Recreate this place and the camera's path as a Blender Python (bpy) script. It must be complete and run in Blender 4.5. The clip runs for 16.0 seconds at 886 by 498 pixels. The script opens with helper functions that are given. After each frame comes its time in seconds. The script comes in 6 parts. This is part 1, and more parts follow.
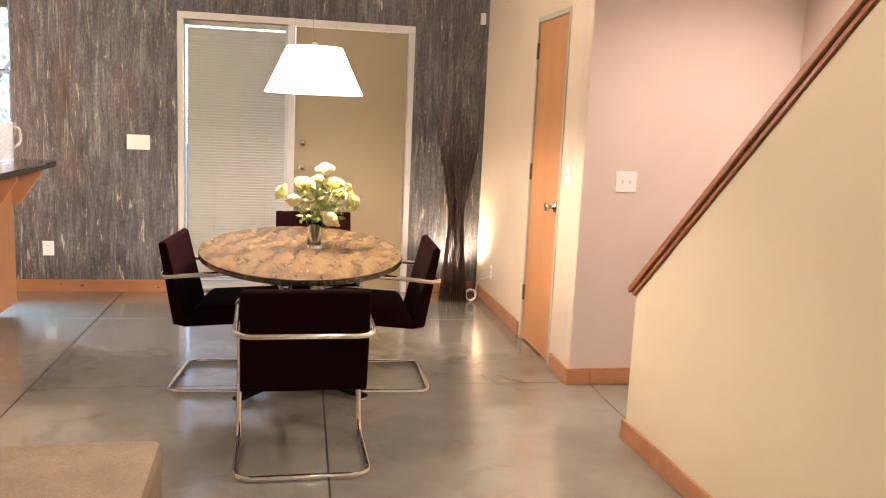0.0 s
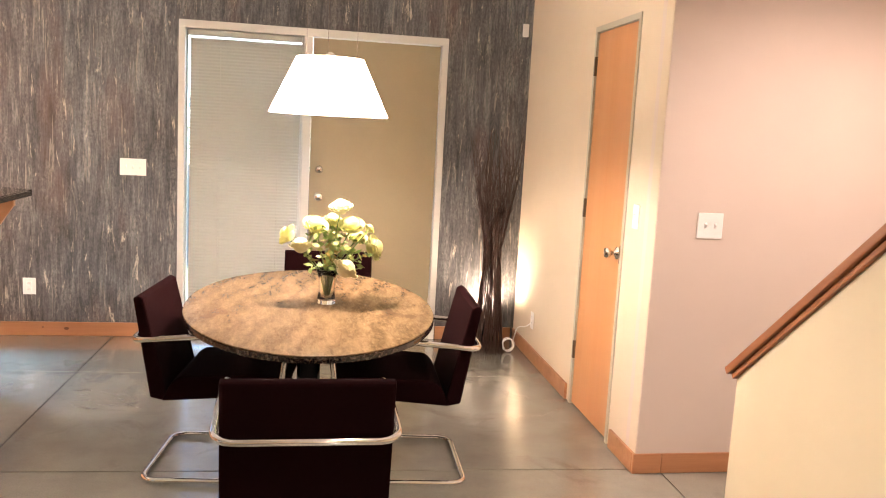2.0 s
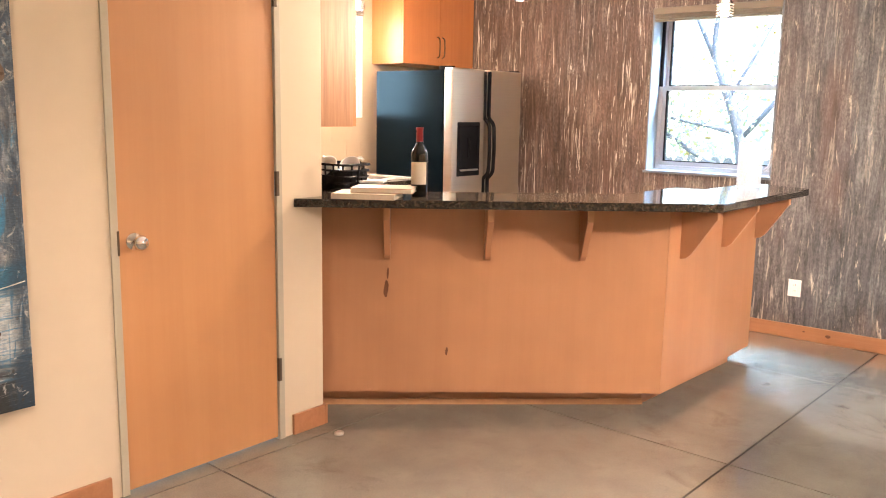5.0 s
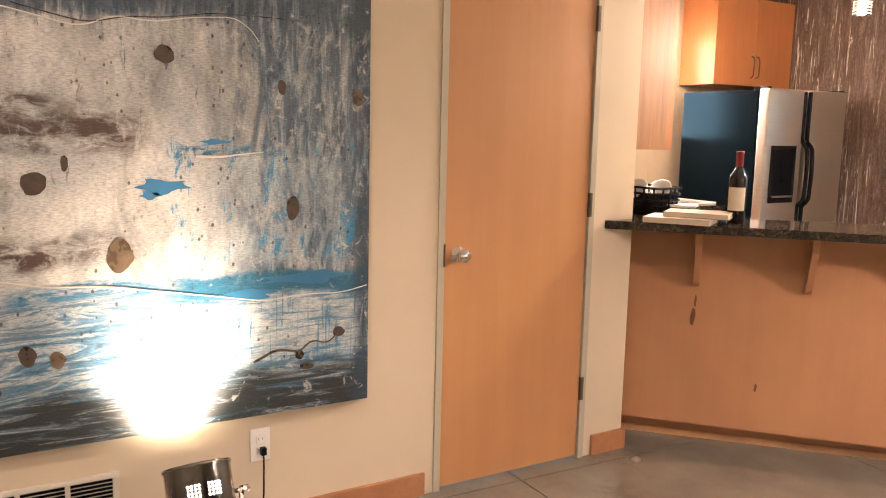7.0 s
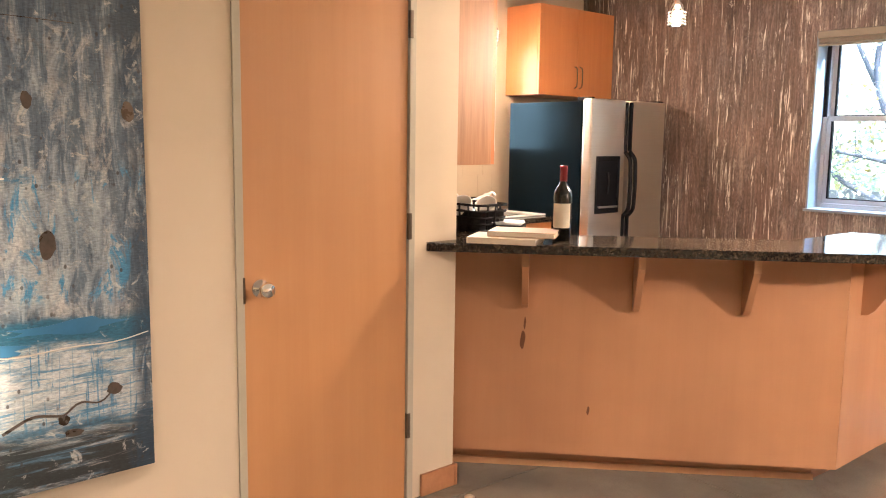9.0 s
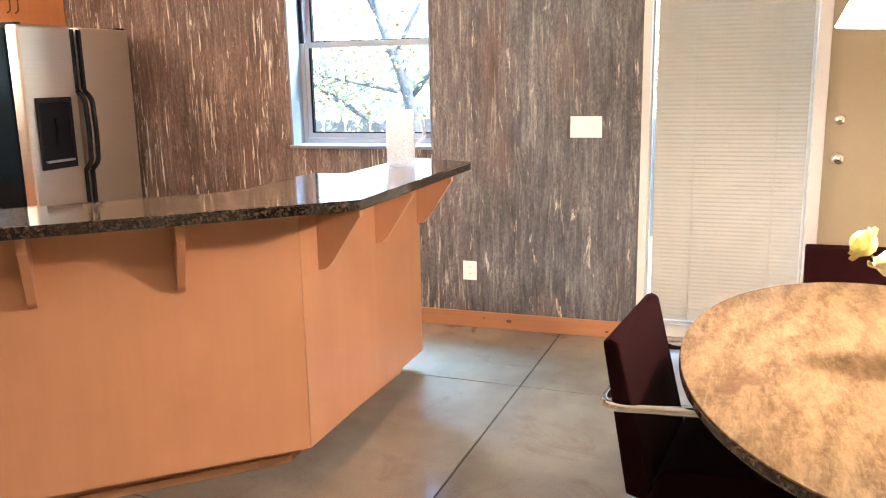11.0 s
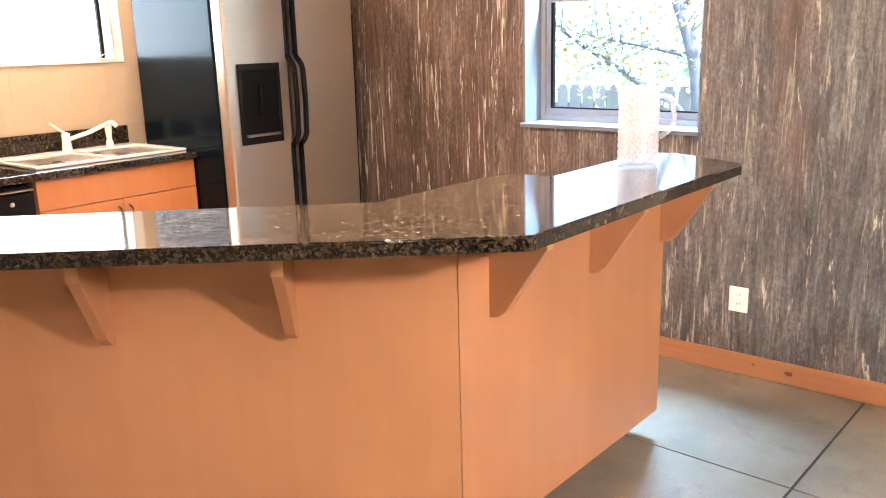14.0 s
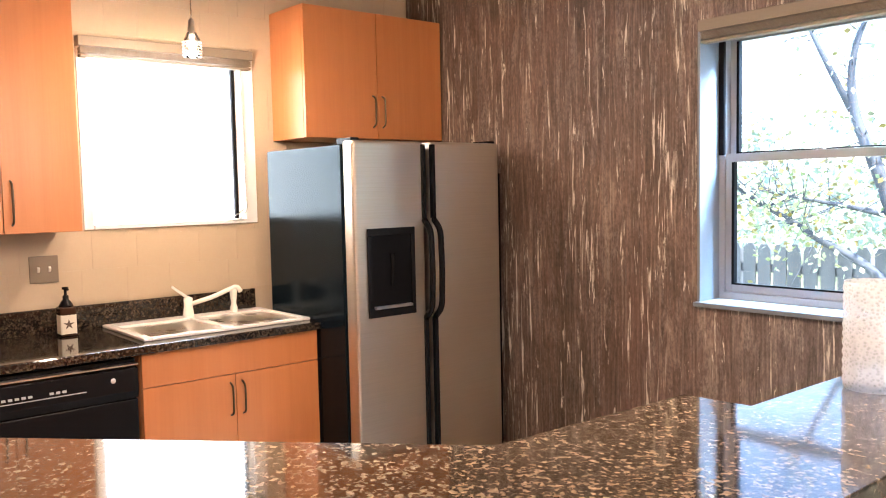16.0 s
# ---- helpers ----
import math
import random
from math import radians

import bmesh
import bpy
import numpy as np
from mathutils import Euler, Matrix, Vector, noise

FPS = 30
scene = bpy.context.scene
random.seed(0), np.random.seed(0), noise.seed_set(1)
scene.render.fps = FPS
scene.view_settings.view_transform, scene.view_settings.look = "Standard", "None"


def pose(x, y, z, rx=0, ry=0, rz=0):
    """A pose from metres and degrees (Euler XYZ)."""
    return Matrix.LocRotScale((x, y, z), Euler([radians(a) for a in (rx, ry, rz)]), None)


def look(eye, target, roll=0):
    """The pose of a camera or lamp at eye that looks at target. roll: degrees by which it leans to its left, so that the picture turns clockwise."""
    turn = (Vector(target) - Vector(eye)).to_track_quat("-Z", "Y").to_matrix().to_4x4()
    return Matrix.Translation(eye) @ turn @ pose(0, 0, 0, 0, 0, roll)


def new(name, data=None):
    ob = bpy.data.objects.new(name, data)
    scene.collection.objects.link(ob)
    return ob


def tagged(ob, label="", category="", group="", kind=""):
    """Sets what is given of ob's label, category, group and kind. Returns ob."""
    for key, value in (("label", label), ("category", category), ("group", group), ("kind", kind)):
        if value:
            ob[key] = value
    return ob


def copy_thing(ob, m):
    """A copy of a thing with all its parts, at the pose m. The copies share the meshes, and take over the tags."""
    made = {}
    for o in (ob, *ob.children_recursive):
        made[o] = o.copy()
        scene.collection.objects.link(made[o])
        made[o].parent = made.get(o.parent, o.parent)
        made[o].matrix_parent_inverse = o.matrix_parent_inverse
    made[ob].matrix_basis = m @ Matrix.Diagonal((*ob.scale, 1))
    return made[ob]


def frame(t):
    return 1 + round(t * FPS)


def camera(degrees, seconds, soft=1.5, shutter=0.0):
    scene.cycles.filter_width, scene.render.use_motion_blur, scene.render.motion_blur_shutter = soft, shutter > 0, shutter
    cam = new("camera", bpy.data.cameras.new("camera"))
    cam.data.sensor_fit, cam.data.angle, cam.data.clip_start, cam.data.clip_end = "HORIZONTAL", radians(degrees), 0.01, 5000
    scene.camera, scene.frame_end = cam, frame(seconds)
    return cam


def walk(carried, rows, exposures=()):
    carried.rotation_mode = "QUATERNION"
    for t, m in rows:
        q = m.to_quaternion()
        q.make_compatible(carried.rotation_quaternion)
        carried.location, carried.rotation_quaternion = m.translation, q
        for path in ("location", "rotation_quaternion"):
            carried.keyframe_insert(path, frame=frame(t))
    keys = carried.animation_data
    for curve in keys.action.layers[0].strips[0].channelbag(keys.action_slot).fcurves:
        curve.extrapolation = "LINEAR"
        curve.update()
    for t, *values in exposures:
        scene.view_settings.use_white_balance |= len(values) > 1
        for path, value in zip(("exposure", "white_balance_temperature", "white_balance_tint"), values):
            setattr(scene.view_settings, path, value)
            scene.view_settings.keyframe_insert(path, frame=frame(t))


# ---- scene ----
cam = camera(56.3, 16.0, soft=1.1)
PATH = [
    (0, (0.407, 0.453, 1.468), (0.815, 2.385, 1.149), 2.6),
    (0.5, (0.361, 0.673, 1.478), (0.818, 2.594, 1.159), 1.6),
    (1, (0.354, 0.864, 1.497), (0.854, 2.773, 1.174), 1.3),
    (1.5, (0.421, 1.054, 1.524), (0.892, 2.973, 1.217), 2.7),
    (2, (0.491, 1.29, 1.498), (0.845, 3.238, 1.221), 3.1),
    (2.5, (0.497, 1.461, 1.477), (0.646, 3.435, 1.194), 1.1),
    (3, (0.433, 1.594, 1.428), (0.15, 3.55, 1.121), 0.6),
    (3.5, (0.427, 1.613, 1.427), (-0.238, 3.467, 1.081), 0.8),
    (4, (0.407, 1.597, 1.426), (-0.486, 3.352, 1.074), 0.9),
    (4.5, (0.391, 1.559, 1.437), (-0.688, 3.209, 1.098), 0.9),
    (5, (0.363, 1.534, 1.436), (-0.892, 3.057, 1.111), 1.0),
    (5.2, (0.35, 1.524, 1.439), (-0.963, 2.998, 1.118), 1.2),
    (7.3, (0.277, 1.409, 1.442), (-1.445, 2.379, 1.14), 0.6),
    (7.5, (0.255, 1.421, 1.45), (-1.478, 2.37, 1.14), 0.2),
    (8, (0.165, 1.432, 1.454), (-1.541, 2.431, 1.148), -0.4),
    (8.5, (0.103, 1.513, 1.458), (-1.498, 2.676, 1.169), -0.2),
    (9, (0.097, 1.708, 1.47), (-1.376, 3.035, 1.207), 0.8),
    (9.5, (0.171, 1.9, 1.475), (-1.144, 3.385, 1.216), 1.1),
    (10, (0.14, 2.143, 1.464), (-0.886, 3.836, 1.18), -0.3),
    (10.2, (0.111, 2.249, 1.459), (-0.766, 4.023, 1.163), -1.0),
    (12.3, (0.205, 3.274, 1.457), (-0.364, 5.111, 0.907), -1.6),
    (12.5, (0.193, 3.353, 1.449), (-0.453, 5.165, 0.902), -1.5),
    (13, (0.181, 3.498, 1.447), (-0.711, 5.204, 0.904), 0.2),
    (13.5, (0.091, 3.583, 1.442), (-1.005, 5.166, 0.9), 0.1),
    (14, (-0.062, 3.68, 1.462), (-1.292, 5.178, 0.971), -1.5),
    (14.5, (-0.184, 3.786, 1.496), (-1.529, 5.214, 1.108), -1.9),
    (15, (-0.251, 3.94, 1.532), (-1.715, 5.28, 1.29), -0.8),
    (15.5, (-0.316, 4.044, 1.523), (-1.857, 5.307, 1.344), -0.9),
    (16, (-0.439, 4.155, 1.531), (-1.966, 5.438, 1.389), -1.2),
]
EXPOSURES = [(0.0, 3.2), (1.0, 3.22), (2.0, 3.35), (3.0, 3.35), (4.5, 3.8), (7.5, 3.35), (8.5, 3.4), (9.0, 3.45), (9.5, 3.6), (12.5, 3.5), (13.5, 3.6), (14.0, 3.6), (15.0, 3.2), (16.0, 3.2)]
walk(cam, [(t, look(eye, target, roll)) for t, eye, target, roll in PATH], EXPOSURES)

# ---- world, sun, large lights ----
world = bpy.data.worlds.new("world")
scene.world = world
world.use_nodes = True
wn = world.node_tree
sky = wn.nodes.new("ShaderNodeTexSky")
sky.sky_type = 'NISHITA'
sky.sun_disc = False
sky.ozone_density = 5.0
sky.sun_elevation, sky.sun_rotation = radians(56), radians(101)
wn.links.new(sky.outputs[0], wn.nodes["Background"].inputs[0])
wn.nodes["Background"].inputs[1].default_value = 0.15


def lamp(name, kind, m, energy, color, **settings):
    data = bpy.data.lights.new(name, kind)
    data.energy, data.color = energy, color
    if kind == 'SUN':
        data.angle = settings["angle"]
    if kind == 'AREA':
        data.shape = settings.get("shape", 'RECTANGLE')
        data.size, data.size_y = settings["size"]
    if kind in ('POINT', 'SPOT'):
        data.shadow_soft_size = settings.get("soft", 0.05)
    if kind == 'SPOT':
        data.spot_size, data.spot_blend = radians(settings["cone"]), settings.get("blend", 0.5)
    ob = new(name, data)
    ob.matrix_world = m
    return ob


WARM = (1.0, 0.76, 0.58)
SOFT = (1.0, 0.785, 0.71)
DAY = (0.42, 0.67, 1.0)
lamp("sun", 'SUN', look((10.0, -2.0, 16.0), (0.0, 0.0, 0)), 2.5, (1.0, 0.95, 0.88), angle=radians(3))
# pendant over the table, bulbs inside the shade
lamp("table_bulb", 'POINT', pose(0.62, 4.9, 1.60), 12.0, SOFT, soft=0.04)
# daylight falling in through the front window
lamp("front_window_daylight", 'AREA', look((-1.9, 7.64, 2.58), (-0.9, 5.6, 0.0)), 125, DAY, size=(0.9, 0.3))
# two uplights on the floor
lamp("painting_spot_beam", 'SPOT', look((-2.13, 2.03, 0.41), (-2.385, 2.015, 0.66)), 17, WARM, cone=84, blend=0.9, soft=0.04)
lamp("corner_uplight_beam", 'SPOT', look((1.90, 7.03, 0.20), (1.92, 7.05, 1.5)), 9, WARM, cone=136, blend=0.8, soft=0.05)

# ---- materials ----
def nodes_of(name):
    m = bpy.data.materials.new(name)
    m.use_nodes = True
    return m, m.node_tree, m.node_tree.nodes["Principled BSDF"]


def node(nt, kind, **values):
    n = nt.nodes.new(kind)
    for key, v in values.items():
        n.inputs[key].default_value = v
    return n


def coords(nt, scale=(1, 1, 1), kind="Object", rot=(0, 0, 0)):
    tc = nt.nodes.new("ShaderNodeTexCoord")
    mp = nt.nodes.new("ShaderNodeMapping")
    mp.inputs["Scale"].default_value = scale
    mp.inputs["Rotation"].default_value = rot
    nt.links.new(tc.outputs[kind], mp.inputs["Vector"])
    return mp.outputs["Vector"]


def world_coords(nt, scale=(1, 1, 1), rot=(0, 0, 0)):
    g = nt.nodes.new("ShaderNodeNewGeometry")
    mp = nt.nodes.new("ShaderNodeMapping")
    mp.inputs["Scale"].default_value = scale
    mp.inputs["Rotation"].default_value = rot
    nt.links.new(g.outputs["Position"], mp.inputs["Vector"])
    return mp.outputs["Vector"]


def noise_tex(nt, vec, scale, detail=6.0, rough=0.6, distortion=0.0):
    n = node(nt, "ShaderNodeTexNoise", Scale=scale, Detail=detail, Roughness=rough, Distortion=distortion)
    nt.links.new(vec, n.inputs["Vector"])
    return n.outputs["Fac"]


def ramp(nt, fac, stops, interp='LINEAR'):
    r = nt.nodes.new("ShaderNodeValToRGB")
    r.color_ramp.interpolation = interp
    el = r.color_ramp.elements
    while len(el) < len(stops):
        el.new(0.5)
    for e, (p, c) in zip(el, stops):
        e.position = p
        e.color = (*c, 1) if len(c) == 3 else c
    nt.links.new(fac, r.inputs["Fac"])
    return r.outputs["Color"]


def grey(v):
    return (v, v, v)


def mix(nt, fac, a, b, how='MIX'):
    m = nt.nodes.new("ShaderNodeMix")
    m.data_type, m.blend_type = 'RGBA', how
    for sock, v in ((m.inputs[0], fac), (m.inputs[6], a), (m.inputs[7], b)):
        if isinstance(v, (int, float)):
            sock.default_value = v
        elif isinstance(v, tuple):
            sock.default_value = (*v, 1) if len(v) == 3 else v
        else:
            nt.links.new(v, sock)
    return m.outputs[2]


def bump(nt, b, height, strength=0.2, distance=0.01):
    n = node(nt, "ShaderNodeBump", Strength=strength, Distance=distance)
    nt.links.new(height, n.inputs["Height"])
    nt.links.new(n.outputs["Normal"], b.inputs["Normal"])


def plain(name, color, rough=0.5, metal=0.0, vary=0.12, scale=18.0, bumps=0.05, coat=0.0, spec=0.5):
    """A plain painted, plastic or metal surface with slight mottling at two scales."""
    m, nt, b = nodes_of(name)
    v = world_coords(nt)
    big, fine = noise_tex(nt, v, scale * 0.15, 3), noise_tex(nt, v, scale * 6, 4)
    dark = tuple(c * (1 - vary) for c in color)
    light = tuple(min(1, c * (1 + vary * 0.6)) for c in color)
    c1 = ramp(nt, big, [(0.3, dark), (0.7, light)])
    c2 = mix(nt, 0.12, c1, ramp(nt, fine, [(0.35, tuple(c * 0.8 for c in color)), (0.65, light)]))
    nt.links.new(c2, b.inputs["Base Color"])
    nt.links.new(ramp(nt, big, [(0.3, grey(max(0.02, rough - 0.06))), (0.7, grey(min(1, rough + 0.06)))]), b.inputs["Roughness"])
    b.inputs["Metallic"].default_value = metal
    b.inputs["Specular IOR Level"].default_value = spec
    if coat:
        b.inputs["Coat Weight"].default_value = coat
        b.inputs["Coat Roughness"].default_value = 0.08
    if bumps:
        bump(nt, b, fine, bumps, 0.004)
    return m


def emitter(name, color, strength):
    m, nt, b = nodes_of(name)
    b.inputs["Base Color"].default_value = (*color, 1)
    b.inputs["Emission Color"].default_value = (*color, 1)
    b.inputs["Emission Strength"].default_value = strength
    b.inputs["Roughness"].default_value = 0.6
    return m


def wood(name, dark, light, rough=0.35, axis='z', grain=1.0, knots=0.0, coat=0.0, cloud=0.35):
    m, nt, b = nodes_of(name)
    long = {'x': (0.6, 14, 14), 'y': (14, 0.6, 14), 'z': (14, 14, 0.6)}[axis]
    v = world_coords(nt, tuple(s * grain for s in long))
    n1 = noise_tex(nt, v, 1.0, 6, 0.6, 0.6)
    n2 = noise_tex(nt, world_coords(nt, tuple(s * grain * 6 for s in long)), 1.0, 4, 0.7)
    n3 = noise_tex(nt, world_coords(nt, (1.2, 1.2, 1.2)), 1.0, 3)
    c = ramp(nt, n1, [(0.25, dark), (0.5, tuple((a + d) / 2 for a, d in zip(dark, light))), (0.78, light)])
    c = mix(nt, 0.25, c, ramp(nt, n2, [(0.35, dark), (0.65, light)]))
    c = mix(nt, ramp(nt, n3, [(0.35, grey(0.0)), (0.75, grey(cloud))]), c, tuple(d * 0.82 for d in dark))
    oi = nt.nodes.new("ShaderNodeObjectInfo")
    c = mix(nt, ramp(nt, oi.outputs["Random"], [(0, grey(0.0)), (1, grey(0.14))]), c, dark)
    if knots:
        k = node(nt, "ShaderNodeTexVoronoi", Scale=knots)
        nt.links.new(world_coords(nt, (1, 1, 2.6) if axis != 'z' else (2.2, 2.2, 0.8)), k.inputs["Vector"])
        c = mix(nt, ramp(nt, k.outputs["Distance"], [(0.02, grey(0.8)), (0.06, grey(0.0))]), c, tuple(d * 0.25 for d in dark))
    nt.links.new(c, b.inputs["Base Color"])
    nt.links.new(ramp(nt, n1, [(0.2, grey(rough + 0.08)), (0.8, grey(max(0.05, rough - 0.06)))]), b.inputs["Roughness"])
    if coat:
        b.inputs["Coat Weight"].default_value = coat
        b.inputs["Coat Roughness"].default_value = 0.15
    bump(nt, b, n2, 0.06, 0.003)
    return m


def wall_paint(name, color, rough=0.6):
    """Rolled latex paint with faint orange-peel relief."""
    m, nt, b = nodes_of(name)
    v = world_coords(nt)
    big, fine = noise_tex(nt, v, 0.9, 4), noise_tex(nt, v, 160, 3)
    c = ramp(nt, big, [(0.3, tuple(x * 0.94 for x in color)), (0.7, tuple(min(1, x * 1.03) for x in color))])
    nt.links.new(c, b.inputs["Base Color"])
    b.inputs["Roughness"].default_value = rough
    b.inputs["Specular IOR Level"].default_value = 0.3
    bump(nt, b, fine, 0.10, 0.002)
    return m


def streaked_wall():
    """Dark faux-finished plaster with clustered pale drips, browner towards the kitchen."""
    m, nt, b = nodes_of("streaked_plaster")
    v = world_coords(nt)
    brush = noise_tex(nt, world_coords(nt, (19, 19, 2.2)), 1.0, 8, 0.72, 1.1)
    hair = noise_tex(nt, world_coords(nt, (130, 130, 7)), 1.0, 4, 0.7, 0.6)
    cloud = noise_tex(nt, world_coords(nt, (1.5, 1.5, 1.0)), 1.0, 4, 0.6, 0.5)
    grit = noise_tex(nt, world_coords(nt, (75, 75, 40)), 1.0, 5, 0.75)
    sep = nt.nodes.new("ShaderNodeSeparateXYZ")
    nt.links.new(v, sep.inputs[0])
    mr = node(nt, "ShaderNodeMapRange")
    mr.inputs["From Min"].default_value, mr.inputs["From Max"].default_value = -2.5, -1.0
    nt.links.new(sep.outputs["X"], mr.inputs["Value"])
    side = mix(nt, 0.25, mr.outputs["Result"], cloud)
    brown = ramp(nt, brush, [(0.28, (0.050, 0.026, 0.016)), (0.5, (0.120, 0.068, 0.044)), (0.72, (0.230, 0.148, 0.102))])
    slate = ramp(nt, brush, [(0.28, (0.038, 0.041, 0.045)), (0.5, (0.094, 0.102, 0.109)), (0.72, (0.185, 0.195, 0.203))])
    c = mix(nt, side, brown, slate)
    c = mix(nt, 1.0, c, ramp(nt, cloud, [(0.28, grey(0.55)), (0.72, grey(1.35))]), 'MULTIPLY')
    c = mix(nt, 1.0, c, ramp(nt, hair, [(0.34, grey(0.74)), (0.66, grey(1.24))]), 'MULTIPLY')
    c = mix(nt, 1.0, c, ramp(nt, grit, [(0.36, grey(0.70)), (0.64, grey(1.26))]), 'MULTIPLY')
    rust = ramp(nt, noise_tex(nt, world_coords(nt, (3.2, 3.2, 1.0)), 1.0, 3), [(0.54, grey(0.0)), (0.75, grey(0.45))])
    c = mix(nt, rust, c, (0.15, 0.075, 0.052))
    # scraped pale veil, broken by the grit
    veil = ramp(nt, noise_tex(nt, world_coords(nt, (13, 13, 2.0)), 1.0, 7, 0.74, 0.8), [(0.50, grey(0.0)), (0.70, grey(0.30))])
    c = mix(nt, mix(nt, 1.0, veil, ramp(nt, grit, [(0.42, grey(0.12)), (0.58, grey(1.0))]), 'MULTIPLY'), c, (0.40, 0.37, 0.33))
    # ragged drips of different width and length, gathered in loose columns
    column = ramp(nt, noise_tex(nt, world_coords(nt, (4.6, 4.6, 0.9)), 1.0, 3, 0.6, 0.9), [(0.47, grey(0.0)), (0.57, grey(1.0))])
    bead = ramp(nt, noise_tex(nt, world_coords(nt, (60, 60, 26)), 1.0, 4, 0.7, 0.5), [(0.34, grey(0.45)), (0.50, grey(1.0))])
    d1 = ramp(nt, noise_tex(nt, world_coords(nt, (50, 50, 2.3)), 1.0, 6, 0.64, 0.6), [(0.585, grey(0.0)), (0.63, grey(0.95))])
    d2 = ramp(nt, noise_tex(nt, world_coords(nt, (22, 22, 3.6)), 1.0, 8, 0.74, 0.5), [(0.60, grey(0.0)), (0.66, grey(0.80))])
    d3 = ramp(nt, noise_tex(nt, world_coords(nt, (30, 30, 3.0)), 1.0, 7, 0.72, 0.7), [(0.60, grey(0.0)), (0.63, grey(0.95))])
    fine = ramp(nt, noise_tex(nt, world_coords(nt, (105, 105, 1.5)), 1.0, 4, 0.6, 0.4), [(0.54, grey(0.0)), (0.70, grey(0.13))])
    d1 = mix(nt, 1.0, mix(nt, 1.0, d1, column, 'MULTIPLY'), ramp(nt, side, [(0.25, grey(1.0)), (0.8, grey(0.30))]), 'MULTIPLY')
    d2 = mix(nt, 1.0, d2, ramp(nt, side, [(0.25, grey(0.20)), (0.8, grey(0.85))]), 'MULTIPLY')
    d3 = mix(nt, 1.0, d3, ramp(nt, side, [(0.25, grey(0.9)), (0.8, grey(0.25))]), 'MULTIPLY')
    fine = mix(nt, 1.0, fine, ramp(nt, side, [(0.25, grey(1.0)), (0.8, grey(0.45))]), 'MULTIPLY')
    drip = mix(nt, 1.0, mix(nt, 1.0, d1, fine, 'LIGHTEN'), mix(nt, 1.0, d2, d3, 'LIGHTEN'), 'LIGHTEN')
    drip = mix(nt, 1.0, drip, bead, 'MULTIPLY')
    c = mix(nt, drip, c, (0.66, 0.58, 0.47))
    nt.links.new(c, b.inputs["Base Color"])
    b.inputs["Roughness"].default_value = 0.7
    b.inputs["Specular IOR Level"].default_value = 0.4
    bump(nt, b, mix(nt, 0.5, hair, drip), 0.35, 0.006)
    return m


def concrete():
    """Sealed concrete: soft grey-tan clouds, fine speckle, a glossy clear coat."""
    m, nt, b = nodes_of("polished_concrete")
    v = world_coords(nt)
    big, mid, fine = noise_tex(nt, v, 0.9, 2.0, 0.5), noise_tex(nt, v, 5.0, 3.0, 0.5), noise_tex(nt, v, 150, 2.0, 0.6)
    c = ramp(nt, big, [(0.25, (0.137, 0.131, 0.103)), (0.75, (0.242, 0.232, 0.188))])
    c = mix(nt, 0.40, c, ramp(nt, mid, [(0.25, (0.099, 0.094, 0.074)), (0.75, (0.250, 0.239, 0.194))]))
    wear = noise_tex(nt, v, 17.0, 3.0, 0.6, 0.6)
    c = mix(nt, 1.0, c, ramp(nt, wear, [(0.30, grey(0.93)), (0.46, grey(1.0)), (0.72, grey(1.02))]), 'MULTIPLY')
    stain = noise_tex(nt, v, 2.3, 6.0, 0.68, 1.2)
    c = mix(nt, ramp(nt, stain, [(0.56, grey(0.0)), (0.68, grey(0.45))]), c, (0.085, 0.068, 0.045))
    c = mix(nt, 0.16, c, ramp(nt, fine, [(0.3, (0.12, 0.115, 0.10)), (0.7, (0.36, 0.35, 0.31))]))
    nt.links.new(c, b.inputs["Base Color"])
    nt.links.new(ramp(nt, wear, [(0.3, grey(0.26)), (0.7, grey(0.21))]), b.inputs["Roughness"])
    b.inputs["Specular IOR Level"].default_value = 0.7
    b.inputs["Coat Weight"].default_value = 0.65
    b.inputs["Coat Roughness"].default_value = 0.10
    return m


